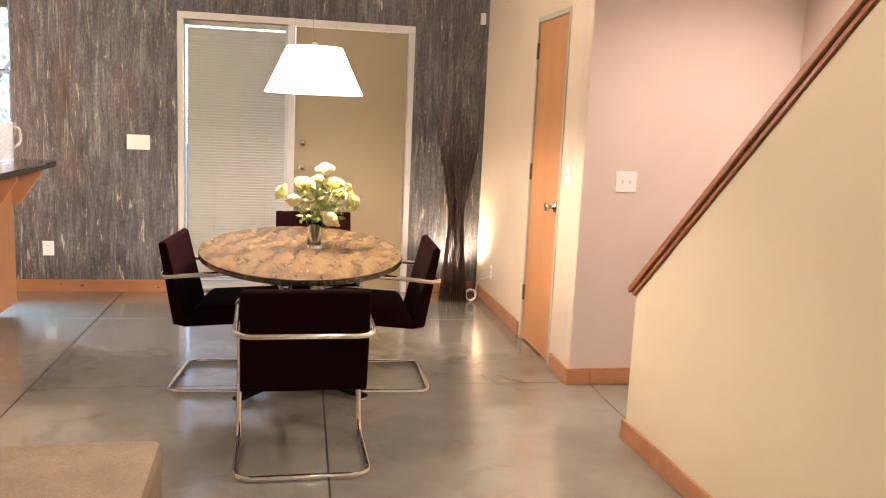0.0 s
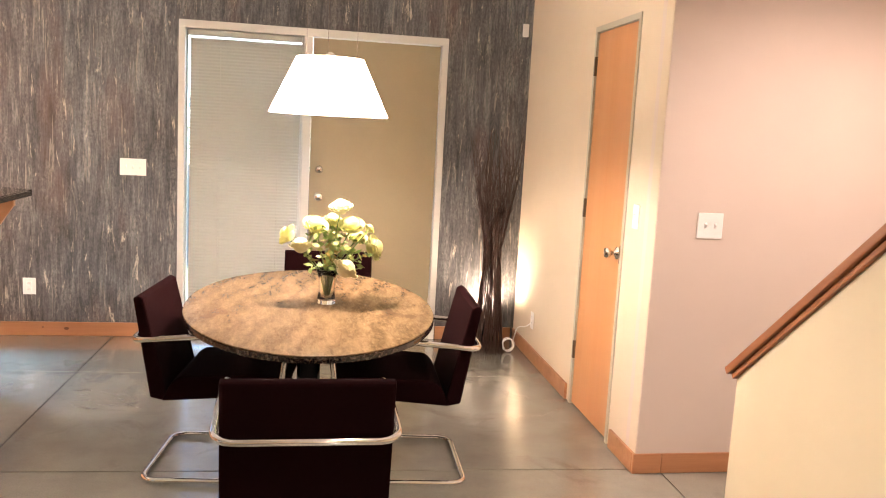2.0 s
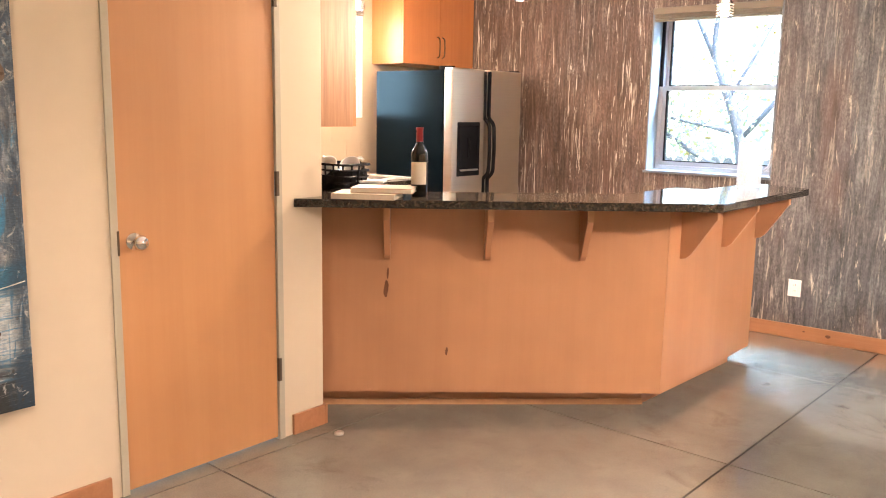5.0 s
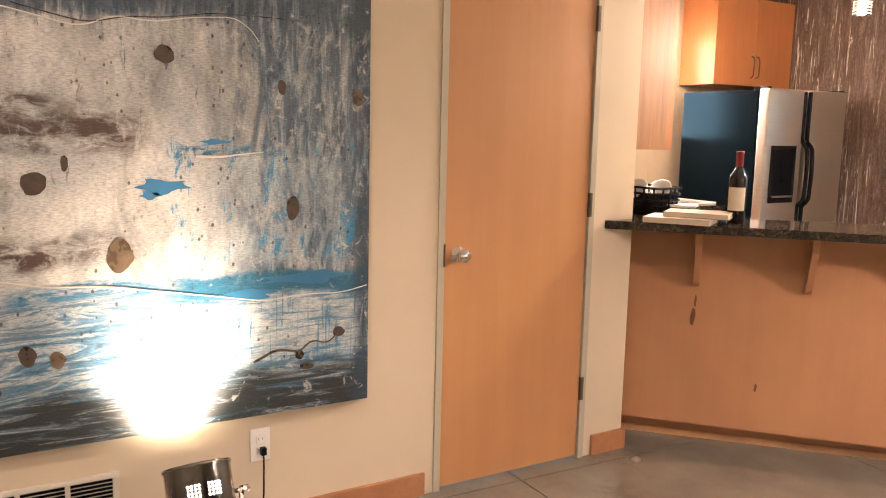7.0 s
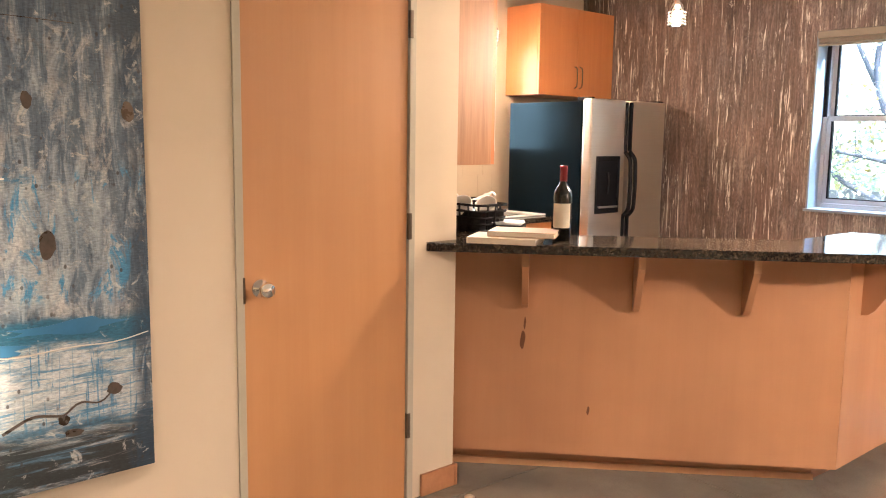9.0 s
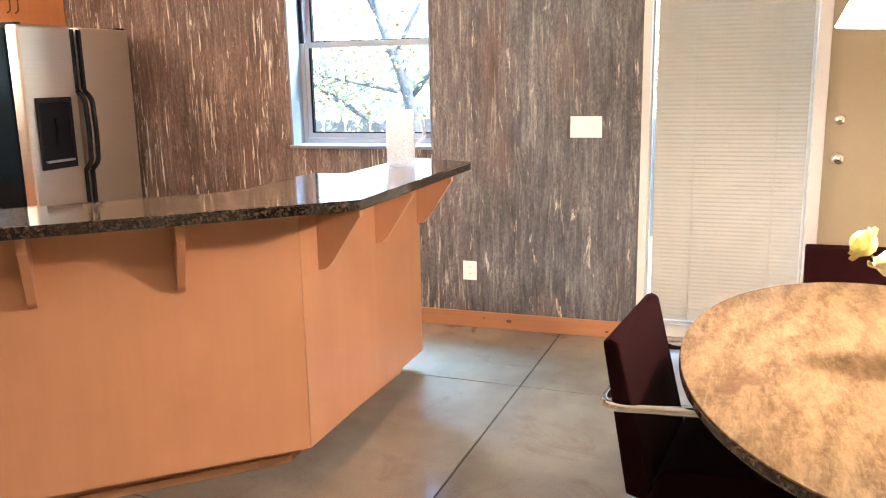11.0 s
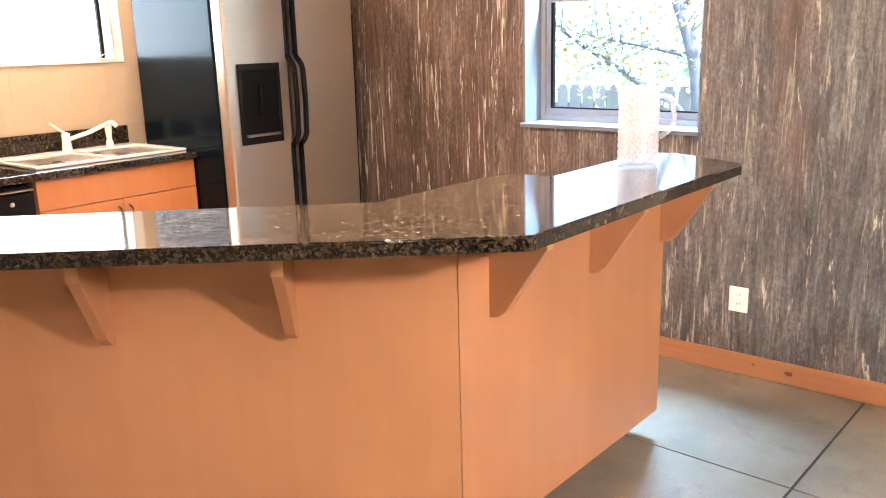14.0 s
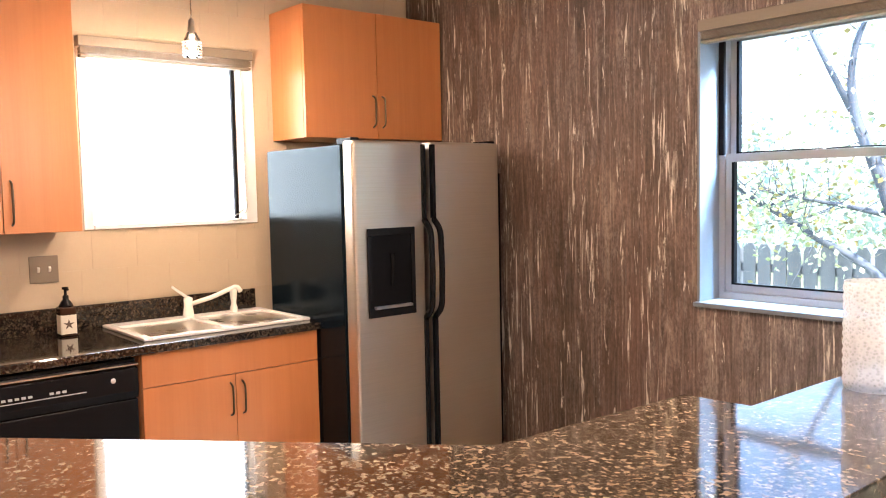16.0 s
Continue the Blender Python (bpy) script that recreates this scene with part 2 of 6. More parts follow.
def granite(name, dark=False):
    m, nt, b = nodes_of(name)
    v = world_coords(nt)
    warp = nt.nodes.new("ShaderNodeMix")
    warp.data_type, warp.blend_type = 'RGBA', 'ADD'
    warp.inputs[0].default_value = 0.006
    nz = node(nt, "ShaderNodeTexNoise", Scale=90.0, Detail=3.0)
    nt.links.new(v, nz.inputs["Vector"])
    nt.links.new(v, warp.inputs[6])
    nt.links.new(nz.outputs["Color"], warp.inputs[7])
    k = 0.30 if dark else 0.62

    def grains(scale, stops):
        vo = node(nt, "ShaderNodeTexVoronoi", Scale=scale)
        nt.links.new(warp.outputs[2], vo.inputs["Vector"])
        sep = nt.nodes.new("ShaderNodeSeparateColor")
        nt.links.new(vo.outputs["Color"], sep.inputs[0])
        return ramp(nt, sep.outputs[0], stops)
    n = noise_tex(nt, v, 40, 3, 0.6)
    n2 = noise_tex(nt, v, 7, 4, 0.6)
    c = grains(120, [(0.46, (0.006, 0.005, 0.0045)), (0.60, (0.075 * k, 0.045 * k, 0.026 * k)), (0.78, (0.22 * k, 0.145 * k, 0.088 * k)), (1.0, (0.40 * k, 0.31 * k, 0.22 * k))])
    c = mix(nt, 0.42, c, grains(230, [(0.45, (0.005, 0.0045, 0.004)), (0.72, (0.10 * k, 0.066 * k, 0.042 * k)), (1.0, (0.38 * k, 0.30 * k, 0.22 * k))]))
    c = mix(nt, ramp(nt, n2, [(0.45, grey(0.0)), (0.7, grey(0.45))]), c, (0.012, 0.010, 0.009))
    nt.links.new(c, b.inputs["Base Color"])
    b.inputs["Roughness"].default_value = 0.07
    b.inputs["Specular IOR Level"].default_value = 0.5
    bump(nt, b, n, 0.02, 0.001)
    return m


def banded_stone():
    """Tan travertine-like stone with wavy cross-cut bands."""
    m, nt, b = nodes_of("banded_stone")
    v = coords(nt)
    turn = radians(28)
    flow = noise_tex(nt, coords(nt, (20, 5.0, 1), rot=(0, 0, turn)), 1.0, 8, 0.66, 1.8)
    vein = noise_tex(nt, coords(nt, (75, 16, 1), rot=(0, 0, turn)), 1.0, 6, 0.7, 1.2)
    w = node(nt, "ShaderNodeTexWave", Scale=3.0, Distortion=11.0, Detail=6.0)
    w.inputs["Detail Scale"].default_value = 1.3
    w.inputs["Detail Roughness"].default_value = 0.6
    nt.links.new(coords(nt, (1, 0.4, 1), rot=(0, 0, turn)), w.inputs["Vector"])
    f = noise_tex(nt, v, 60, 5, 0.7)
    c = ramp(nt, flow, [(0.34, (0.045, 0.024, 0.010)), (0.45, (0.105, 0.064, 0.028)), (0.55, (0.155, 0.100, 0.047)), (0.68, (0.25, 0.175, 0.092))])
    c = mix(nt, 0.55, c, ramp(nt, vein, [(0.36, (0.040, 0.022, 0.010)), (0.5, (0.105, 0.069, 0.033)), (0.64, (0.20, 0.146, 0.083))]))
    c = mix(nt, 0.30, c, ramp(nt, w.outputs["Fac"], [(0.1, (0.060, 0.034, 0.015)), (0.8, (0.19, 0.130, 0.066))]))
    c = mix(nt, 1.0, c, (0.80, 0.80, 0.80), 'MULTIPLY')
    # a few brown eyes and smoky veins
    eyes = noise_tex(nt, coords(nt, (5.5, 3.0, 1), rot=(0, 0, turn)), 1.0, 3, 0.5, 0.4)
    c = mix(nt, ramp(nt, eyes, [(0.655, grey(0.0)), (0.70, grey(0.75))]), c, (0.055, 0.028, 0.014))
    c = mix(nt, 0.12, c, ramp(nt, f, [(0.3, (0.05, 0.03, 0.015)), (0.7, (0.25, 0.19, 0.12))]))
    nt.links.new(c, b.inputs["Base Color"])
    b.inputs["Roughness"].default_value = 0.25
    b.inputs["Specular IOR Level"].default_value = 0.03
    bump(nt, b, f, 0.03, 0.001)
    return m


def brushed_steel():
    m, nt, b = nodes_of("brushed_steel")
    n = noise_tex(nt, world_coords(nt, (3, 3, 260)), 1.0, 4, 0.6)
    big = noise_tex(nt, world_coords(nt), 2.0, 3)
    nt.links.new(ramp(nt, mix(nt, 0.3, n, big), [(0.3, (0.50, 0.43, 0.34)), (0.7, (0.58, 0.505, 0.405))]), b.inputs["Base Color"])
    nt.links.new(ramp(nt, n, [(0.3, grey(0.30)), (0.7, grey(0.42))]), b.inputs["Roughness"])
    b.inputs["Metallic"].default_value = 0.9
    bump(nt, b, n, 0.04, 0.001)
    return m


def clear_glass(name, tint=(1, 1, 1), rough=0.0, ior=1.45):
    m, nt, b = nodes_of(name)
    b.inputs["Base Color"].default_value = (*tint, 1)
    b.inputs["Transmission Weight"].default_value = 1.0
    b.inputs["Roughness"].default_value = rough
    b.inputs["IOR"].default_value = ior
    return m


def window_glass():
    m, nt, b = nodes_of("window_glass")
    nt.nodes.remove(b)
    out = nt.nodes["Material Output"]
    tr, gl = nt.nodes.new("ShaderNodeBsdfTransparent"), node(nt, "ShaderNodeBsdfGlossy", Roughness=0.02)
    ms = nt.nodes.new("ShaderNodeMixShader")
    fr = node(nt, "ShaderNodeFresnel", IOR=1.25)
    nt.links.new(fr.outputs[0], ms.inputs[0])
    nt.links.new(tr.outputs[0], ms.inputs[1])
    nt.links.new(gl.outputs[0], ms.inputs[2])
    nt.links.new(ms.outputs[0], out.inputs[0])
    return m


def pressed_glass():
    """Thin pressed glass with a knurled skin that scatters some light."""
    m, nt, b = nodes_of("ribbed_pitcher_glass")
    nt.nodes.remove(b)
    knurl = node(nt, "ShaderNodeTexVoronoi", Scale=130.0)
    nt.links.new(coords(nt), knurl.inputs["Vector"])
    bp = node(nt, "ShaderNodeBump", Strength=0.4, Distance=0.004)
    nt.links.new(knurl.outputs["Distance"], bp.inputs["Height"])
    clear = node(nt, "ShaderNodeBsdfTransparent", Color=(0.96, 0.97, 0.98, 1))
    haze = node(nt, "ShaderNodeBsdfTranslucent", Color=(0.92, 0.92, 0.93, 1))
    face = node(nt, "ShaderNodeBsdfDiffuse", Color=(0.85, 0.85, 0.86, 1))
    gloss = node(nt, "ShaderNodeBsdfGlossy", Roughness=0.08)
    for n in (haze, face, gloss):
        nt.links.new(bp.outputs["Normal"], n.inputs["Normal"])

    def blend(fac, one, two):
        n = nt.nodes.new("ShaderNodeMixShader")
        if isinstance(fac, float):
            n.inputs[0].default_value = fac
        else:
            nt.links.new(fac, n.inputs[0])
        nt.links.new(one.outputs[0], n.inputs[1])
        nt.links.new(two.outputs[0], n.inputs[2])
        return n
    body = blend(ramp(nt, knurl.outputs["Distance"], [(0.1, grey(0.28)), (0.55, grey(0.42))]), clear, blend(0.35, haze, face))
    last = blend(0.10, body, gloss)
    nt.links.new(last.outputs[0], nt.nodes["Material Output"].inputs[0])
    return m


def abstract_painting():
    """Poured abstract canvas: cream field, slate-blue top and edge, brown smears, blue dragged bands low."""
    m, nt, b = nodes_of("abstract_painting")
    v = coords(nt)
    wob = node(nt, "ShaderNodeTexNoise", Scale=2.6, Detail=6.0, Roughness=0.62)
    nt.links.new(v, wob.inputs["Vector"])
    off = nt.nodes.new("ShaderNodeVectorMath")
    off.operation = 'MULTIPLY_ADD'
    nt.links.new(wob.outputs["Color"], off.inputs[0])
    off.inputs[1].default_value = (0.0, 0.22, 0.16)
    nt.links.new(v, off.inputs[2])
    shift = nt.nodes.new("ShaderNodeVectorMath")
    shift.operation = 'MULTIPLY_ADD'
    nt.links.new(off.outputs[0], shift.inputs[0])
    shift.inputs[1].default_value = (1 / 1.83, 1 / 1.83, 1 / 1.83)
    shift.inputs[2].default_value = (0.0, -0.06, -0.0437)
    sep = nt.nodes.new("ShaderNodeSeparateXYZ")
    nt.links.new(shift.outputs[0], sep.inputs[0])

    def span(axis, lo, hi, soft):
        stops = [(max(0.0, lo - soft) / 1.83, grey(0.0)), (max(0.0, lo) / 1.83, grey(1.0)), (min(1.0, hi / 1.83), grey(1.0)), (min(1.0, (hi + soft) / 1.83), grey(0.0))]
        if lo <= 0:
            stops = stops[2:]
        elif hi >= 1.83:
            stops = stops[:2]
        return ramp(nt, sep.outputs[axis], stops)

    def zone(y0, y1, z0, z1, sy, sz):
        return mix(nt, 1.0, span("Y", y0, y1, sy), span("Z", z0, z1, sz), 'MULTIPLY')

    def drag(scale, lo, hi, detail=7, dist=0.7, turn=0.0, top=1.0):
        return ramp(nt, noise_tex(nt, coords(nt, scale, rot=(turn, 0, 0)), 1.0, detail, 0.7, dist), [(lo, grey(0.0)), (hi, grey(top))])

    def times(a, c):
        return mix(nt, 1.0, a, c, 'MULTIPLY')

    cloud = noise_tex(nt, v, 2.4, 5, 0.6, 0.9)
    fold = noise_tex(nt, coords(nt, (1, 5.5, 2.0)), 1.0, 4, 0.55, 1.4)
    weave = noise_tex(nt, coords(nt, (1, 60, 240)), 1.0, 3, 0.6)
    c = ramp(nt, cloud, [(0.28, (0.26, 0.28, 0.30)), (0.5, (0.48, 0.48, 0.46)), (0.72, (0.68, 0.65, 0.59))])
    c = mix(nt, 1.0, c, ramp(nt, fold, [(0.3, grey(0.55)), (0.5, grey(1.0)), (0.7, grey(1.15))]), 'MULTIPLY')
    # slate-blue edge, dripping downwards
    slate = ramp(nt, noise_tex(nt, coords(nt, (1, 26, 4.0)), 1.0, 7, 0.72, 0.8), [(0.32, (0.018, 0.04, 0.07)), (0.5, (0.10, 0.145, 0.19)), (0.68, (0.36, 0.41, 0.44))])
    c = mix(nt, times(zone(1.42, 1.83, 0.40, 1.83, 0.28, 0.1), drag((1, 7, 3), 0.34, 0.50)), c, slate)
    c = mix(nt, times(zone(0.0, 1.83, 1.31, 1.83, 0.1, 0.02), drag((1, 12, 2.2), 0.30, 0.46)), c, slate)
    c = mix(nt, times(zone(0.0, 1.83, 1.33, 1.83, 0.1, 0.10), drag((1, 24, 3), 0.48, 0.60, top=0.8)), c, (0.03, 0.065, 0.11))
    # brown smears
    smear = drag((1, 9, 22), 0.38, 0.56)
    for y1, z0, z1, s in ((0.72, 0.985, 1.03, 0.25), (0.60, 0.755, 0.80, 0.12), (0.80, 0.57, 0.625, 0.30), (0.95, 0.90, 0.97, 0.10)):
        c = mix(nt, times(zone(0.0, y1, z0, z1, s, 0.035), smear), c, (0.075, 0.05, 0.038))
    # blue washes in the middle
    c = mix(nt, times(zone(1.18, 1.62, 0.56, 0.86, 0.10, 0.06), drag((1, 6, 5), 0.40, 0.60, top=0.75)), c, (0.44, 0.50, 0.52))
    c = mix(nt, times(zone(1.10, 1.75, 0.58, 0.90, 0.06, 0.04), drag((1, 15, 7), 0.55, 0.61)), c, (0.05, 0.23, 0.40))
    c = mix(nt, times(zone(1.15, 1.45, 0.885, 0.905, 0.05, 0.006), drag((1, 16, 30), 0.46, 0.54)), c, (0.04, 0.16, 0.27))
    # dragged lower third
    bands = noise_tex(nt, coords(nt, (1, 2.2, 17), rot=(0.05, 0, 0)), 1.0, 7, 0.68, 0.9)
    low = ramp(nt, bands, [(0.30, (0.018, 0.03, 0.036)), (0.40, (0.045, 0.14, 0.23)), (0.46, (0.13, 0.20, 0.25)), (0.52, (0.42, 0.44, 0.44)), (0.56, (0.10, 0.22, 0.33)), (0.66, (0.03, 0.06, 0.08))])
    c = mix(nt, span("Z", 0.0, 0.42, 0.05), c, low)
    c = mix(nt, times(zone(1.15, 1.83, 0.425, 0.485, 0.12, 0.02), drag((1, 3, 22), 0.30, 0.42)), c, (0.02, 0.12, 0.20))
    c = mix(nt, times(zone(0.70, 1.15, 0.44, 0.48, 0.1, 0.02), drag((1, 4, 26), 0.42, 0.52)), c, (0.05, 0.18, 0.30))
    c = mix(nt, times(zone(1.35, 1.83, 0.20, 0.385, 0.12, 0.03), drag((1, 5, 5), 0.30, 0.55, top=0.7)), c, (0.58, 0.60, 0.58))
    c = mix(nt, times(zone(1.30, 1.83, 0.18, 0.40, 0.10, 0.03), drag((1, 4, 60), 0.52, 0.60, top=0.9)), c, (0.05, 0.19, 0.32))
    c = mix(nt, times(zone(1.30, 1.83, 0.18, 0.40, 0.10, 0.03), drag((1, 60, 5), 0.54, 0.61, top=0.9)), c, (0.05, 0.19, 0.32))
    c = mix(nt, times(span("Z", 0.0, 0.13, 0.06), drag((1, 2.5, 30), 0.36, 0.50, turn=0.08)), c, (0.025, 0.03, 0.032))
    c = mix(nt, times(span("Z", 0.0, 0.36, 0.05), drag((1, 4, 60), 0.60, 0.66, turn=0.06, top=0.35)), c, (0.62, 0.61, 0.56))
    # dark blue selvedge and crackle
    c = mix(nt, times(zone(1.755, 1.83, 0.0, 1.83, 0.04, 0.1), drag((1, 20, 6), 0.34, 0.5, top=0.85)), c, (0.02, 0.045, 0.075))
    c = mix(nt, times(drag((1, 40, 9), 0.60, 0.66, top=0.8), zone(0.0, 1.83, 0.9, 1.83, 0.1, 0.3)), c, (0.05, 0.075, 0.10))
    c = mix(nt, times(zone(0.0, 1.83, 1.34, 1.83, 0.1, 0.03), drag((1, 3, 9), 0.36, 0.56, top=0.75)), c, (0.045, 0.065, 0.085))
    # crust, spatter, weave
    c = mix(nt, times(drag((1, 34, 20), 0.60, 0.68, top=0.55), zone(0.0, 1.83, 0.55, 1.30, 0.1, 0.05)), c, (0.10, 0.085, 0.075))
    c = mix(nt, times(drag((1, 16, 9), 0.56, 0.66, top=0.5), zone(0.0, 1.83, 0.50, 1.30, 0.1, 0.05)), c, (0.60, 0.58, 0.53))
    c = mix(nt, times(drag((1, 20, 20), 0.60, 0.66, top=0.7), zone(1.3, 1.83, 0.0, 1.83, 0.3, 0.1)), c, (0.52, 0.51, 0.47))
    dots = node(nt, "ShaderNodeTexVoronoi", Scale=34.0)
    nt.links.new(coords(nt, (1, 1, 0.7)), dots.inputs["Vector"])
    few = ramp(nt, noise_tex(nt, v, 3.4, 4, 0.6), [(0.44, grey(0.0)), (0.54, grey(1.0))])
    c = mix(nt, times(ramp(nt, dots.outputs["Distance"], [(0.12, grey(0.85)), (0.18, grey(0.0))]), few), c, (0.04, 0.036, 0.034))
    c = mix(nt, 1.0, c, ramp(nt, weave, [(0.34, grey(0.72)), (0.62, grey(1.14))]), 'MULTIPLY')
    nt.links.new(c, b.inputs["Base Color"])
    b.inputs["Roughness"].default_value = 0.38
    bump(nt, b, mix(nt, 0.5, fold, weave), 0.4, 0.006)
    return m


def fabric(name, color, scale=500.0):
    m, nt, b = nodes_of(name)
    v = coords(nt)
    f, big = noise_tex(nt, v, scale, 3, 0.7), noise_tex(nt, v, 7, 5)
    c = ramp(nt, big, [(0.3, tuple(x * 0.8 for x in color)), (0.7, tuple(x * 1.2 for x in color))])
    c = mix(nt, 0.35, c, ramp(nt, f, [(0.3, tuple(x * 0.5 for x in color)), (0.7, tuple(min(1, x * 1.5) for x in color))]))
    nt.links.new(c, b.inputs["Base Color"])
    b.inputs["Roughness"].default_value = 0.95
    b.inputs["Sheen Weight"].default_value = 0.0
    b.inputs["Specular IOR Level"].default_value = 0.05
    bump(nt, b, f, 0.35, 0.002)
    return m


def leaf_material(name, a, c2):
    m, nt, b = nodes_of(name)
    g = nt.nodes.new("ShaderNodeNewGeometry")
    nt.links.new(ramp(nt, g.outputs["Random Per Island"], [(0.0, a), (0.6, c2), (1.0, (0.22, 0.16, 0.03))]), b.inputs["Base Color"])
    b.inputs["Roughness"].default_value = 0.6
    b.inputs["Transmission Weight"].default_value = 0.0
    b.inputs["Subsurface Weight"].default_value = 0.0
    return m


M_STREAK = streaked_wall()
M_FLOOR = concrete()
M_JOINT = plain("dark_joint_filler", (0.02, 0.019, 0.016), 0.8)
M_WALL = wall_paint("cream_wall_paint", (0.61, 0.51, 0.375))
M_STAIRWALL = wall_paint("olive_cream_wall_paint", (0.56, 0.48, 0.33))
M_PINK = wall_paint("pinkish_white_wall_paint", (0.59, 0.495, 0.425))
M_CEIL = wall_paint("white_ceiling_paint", (0.74, 0.71, 0.66))
M_TRIMWOOD = wood("fir_baseboard", (0.30, 0.125, 0.052), (0.47, 0.225, 0.105), 0.40, 'x', 0.7, knots=1.7)
M_RAIL = wood("oiled_fir_handrail", (0.23, 0.085, 0.035), (0.38, 0.16, 0.07), 0.35, 'y', 0.7)
M_DOORWOOD = wood("birch_veneer_door", (0.445, 0.205, 0.080), (0.53, 0.265, 0.112), 0.46, 'z', 0.28, cloud=0.45)
M_BARWOOD = wood("birch_plywood_panel", (0.45, 0.215, 0.104), (0.57, 0.290, 0.145), 0.38, 'z', 0.22, cloud=0.8)
M_CABWOOD = wood("maple_cabinet_veneer", (0.47, 0.165, 0.055), (0.58, 0.225, 0.083), 0.34, 'z', 0.8)
M_KNOT = plain("dark_wood_knot", (0.16, 0.06, 0.025), 0.5, vary=0.3)
M_GRAIN = wood("strongly_grained_maple", (0.16, 0.055, 0.02), (0.60, 0.32, 0.16), 0.4, 'z', 0.9)
M_CORBEL = wood("pale_plywood_edge", (0.50, 0.26, 0.12), (0.62, 0.36, 0.19), 0.42, 'z', 0.6)
M_GRANITE = granite("brown_black_granite")
# Speckled counter tone; on the bar top's edge it stands for shade.
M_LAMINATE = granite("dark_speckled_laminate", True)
M_STONE = banded_stone()
M_WHITE = plain("white_gloss_paint", (0.74, 0.73, 0.70), 0.35, vary=0.05)
M_FRAME = plain("greyish_white_frame_paint", (0.56, 0.55, 0.51), 0.4, vary=0.06)
M_PLATE = plain("white_plastic_plate", (0.78, 0.76, 0.72), 0.35, vary=0.03)
M_REVEAL = plain("grey_reveal_paint", (0.15, 0.17, 0.19), 0.5, vary=0.06)
M_JAMB = plain("warm_grey_jamb_paint", (0.42, 0.38, 0.29), 0.5, vary=0.06)
M_ENTRY = plain("taupe_door_paint", (0.325, 0.270, 0.165), 0.45, vary=0.05)
M_VINYL = plain("grey_vinyl_sash", (0.25, 0.26, 0.275), 0.4, vary=0.05)
M_BLACK = plain("black_plastic", (0.008, 0.008, 0.009), 0.20, vary=0.2, spec=0.12)
M_SCREEN = plain("black_window_gasket", (0.006, 0.006, 0.007), 0.4, vary=0.2, spec=0.04)
M_FRIDGESIDE = plain("blue_black_textured_steel", (0.003, 0.006, 0.009), 0.16, vary=0.05, bumps=0.0, spec=0.15)
M_FRIDGESIDE.node_tree.nodes["Principled BSDF"].inputs["Specular Tint"].default_value = (0.25, 0.62, 0.85, 1)
M_STEEL = brushed_steel()
M_CHROME = plain("polished_chrome", (0.78, 0.77, 0.75), 0.08, 1.0, vary=0.05, bumps=0.0)
M_DARKCHROME = plain("smoky_chrome", (0.30, 0.28, 0.26), 0.14, 1.0, vary=0.1, bumps=0.0)
M_NICKEL = plain("satin_nickel", (0.55, 0.51, 0.45), 0.28, 1.0, vary=0.06)
M_BRONZE = plain("dark_bronze", (0.10, 0.075, 0.05), 0.35, 0.8, vary=0.1)
M_MAROON = fabric("dark_maroon_upholstery", (0.0075, 0.0013, 0.0016))
M_BEIGE = fabric("beige_woven_upholstery", (0.21, 0.165, 0.112), 130)
M_SHADE = emitter("lit_white_lampshade", (1.0, 0.86, 0.74), 3.0)
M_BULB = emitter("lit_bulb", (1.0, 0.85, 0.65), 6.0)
M_GLASS = clear_glass("clear_glass")
M_WATERGLASS = pressed_glass()
M_PANE = window_glass()
M_BLIND = plain("white_blind_slat", (0.37, 0.37, 0.32), 0.45, vary=0.04)
M_DARKPLATE = plain("brown_metal_plate", (0.19, 0.15, 0.11), 0.4, 0.3, vary=0.1)
M_AMBER = plain("brown_amber_plastic", (0.035, 0.016, 0.009), 0.15, vary=0.1, bumps=0.0)
# Cream blind; the shade under the window head is put in this tan.
M_RAISED = plain("shade_toned_blind", (0.20, 0.16, 0.115), 0.5, vary=0.08)
M_HINGE = plain("dark_bronze_hinge", (0.14, 0.11, 0.08), 0.35, 0.9, vary=0.1)
M_SINK = plain("white_enamel", (0.76, 0.73, 0.68), 0.18, vary=0.04)
M_TILE = plain("beige_wall_tile", (0.46, 0.365, 0.255), 0.34, vary=0.03)
M_GROUT = plain("tan_grout", (0.45, 0.357, 0.25), 0.8)
M_STICK = wood("dark_willow_twig", (0.024, 0.009, 0.006), (0.066, 0.026, 0.015), 0.55, 'z', 1.0)
M_PAINTING = abstract_painting()
M_BLOT = plain("dark_brown_paint_blot", (0.060, 0.043, 0.031), 0.3, vary=0.6, scale=160, bumps=0.3)
M_PALEBLOT = plain("tan_paint_blot", (0.125, 0.088, 0.057), 0.3, vary=0.5, scale=120)
M_CREAMPAINT = plain("cream_paint", (0.62, 0.58, 0.50), 0.35, vary=0.1)
M_BLUEPAINT = plain("blue_paint_patch", (0.04, 0.18, 0.34), 0.35, vary=0.3)
M_CANVAS_EDGE = plain("dark_canvas_edge", (0.05, 0.055, 0.06), 0.6)
M_PETAL = plain("cream_petal", (0.50, 0.49, 0.18), 0.6, vary=0.15)
M_PETALW = plain("white_petal", (0.60, 0.57, 0.36), 0.6, vary=0.1)
M_STEM = plain("green_stem", (0.10, 0.16, 0.035), 0.5, vary=0.2)
M_LEAF = leaf_material("flower_leaf", (0.10, 0.17, 0.03), (0.20, 0.28, 0.07))
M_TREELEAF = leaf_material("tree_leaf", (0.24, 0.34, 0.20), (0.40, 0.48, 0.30))
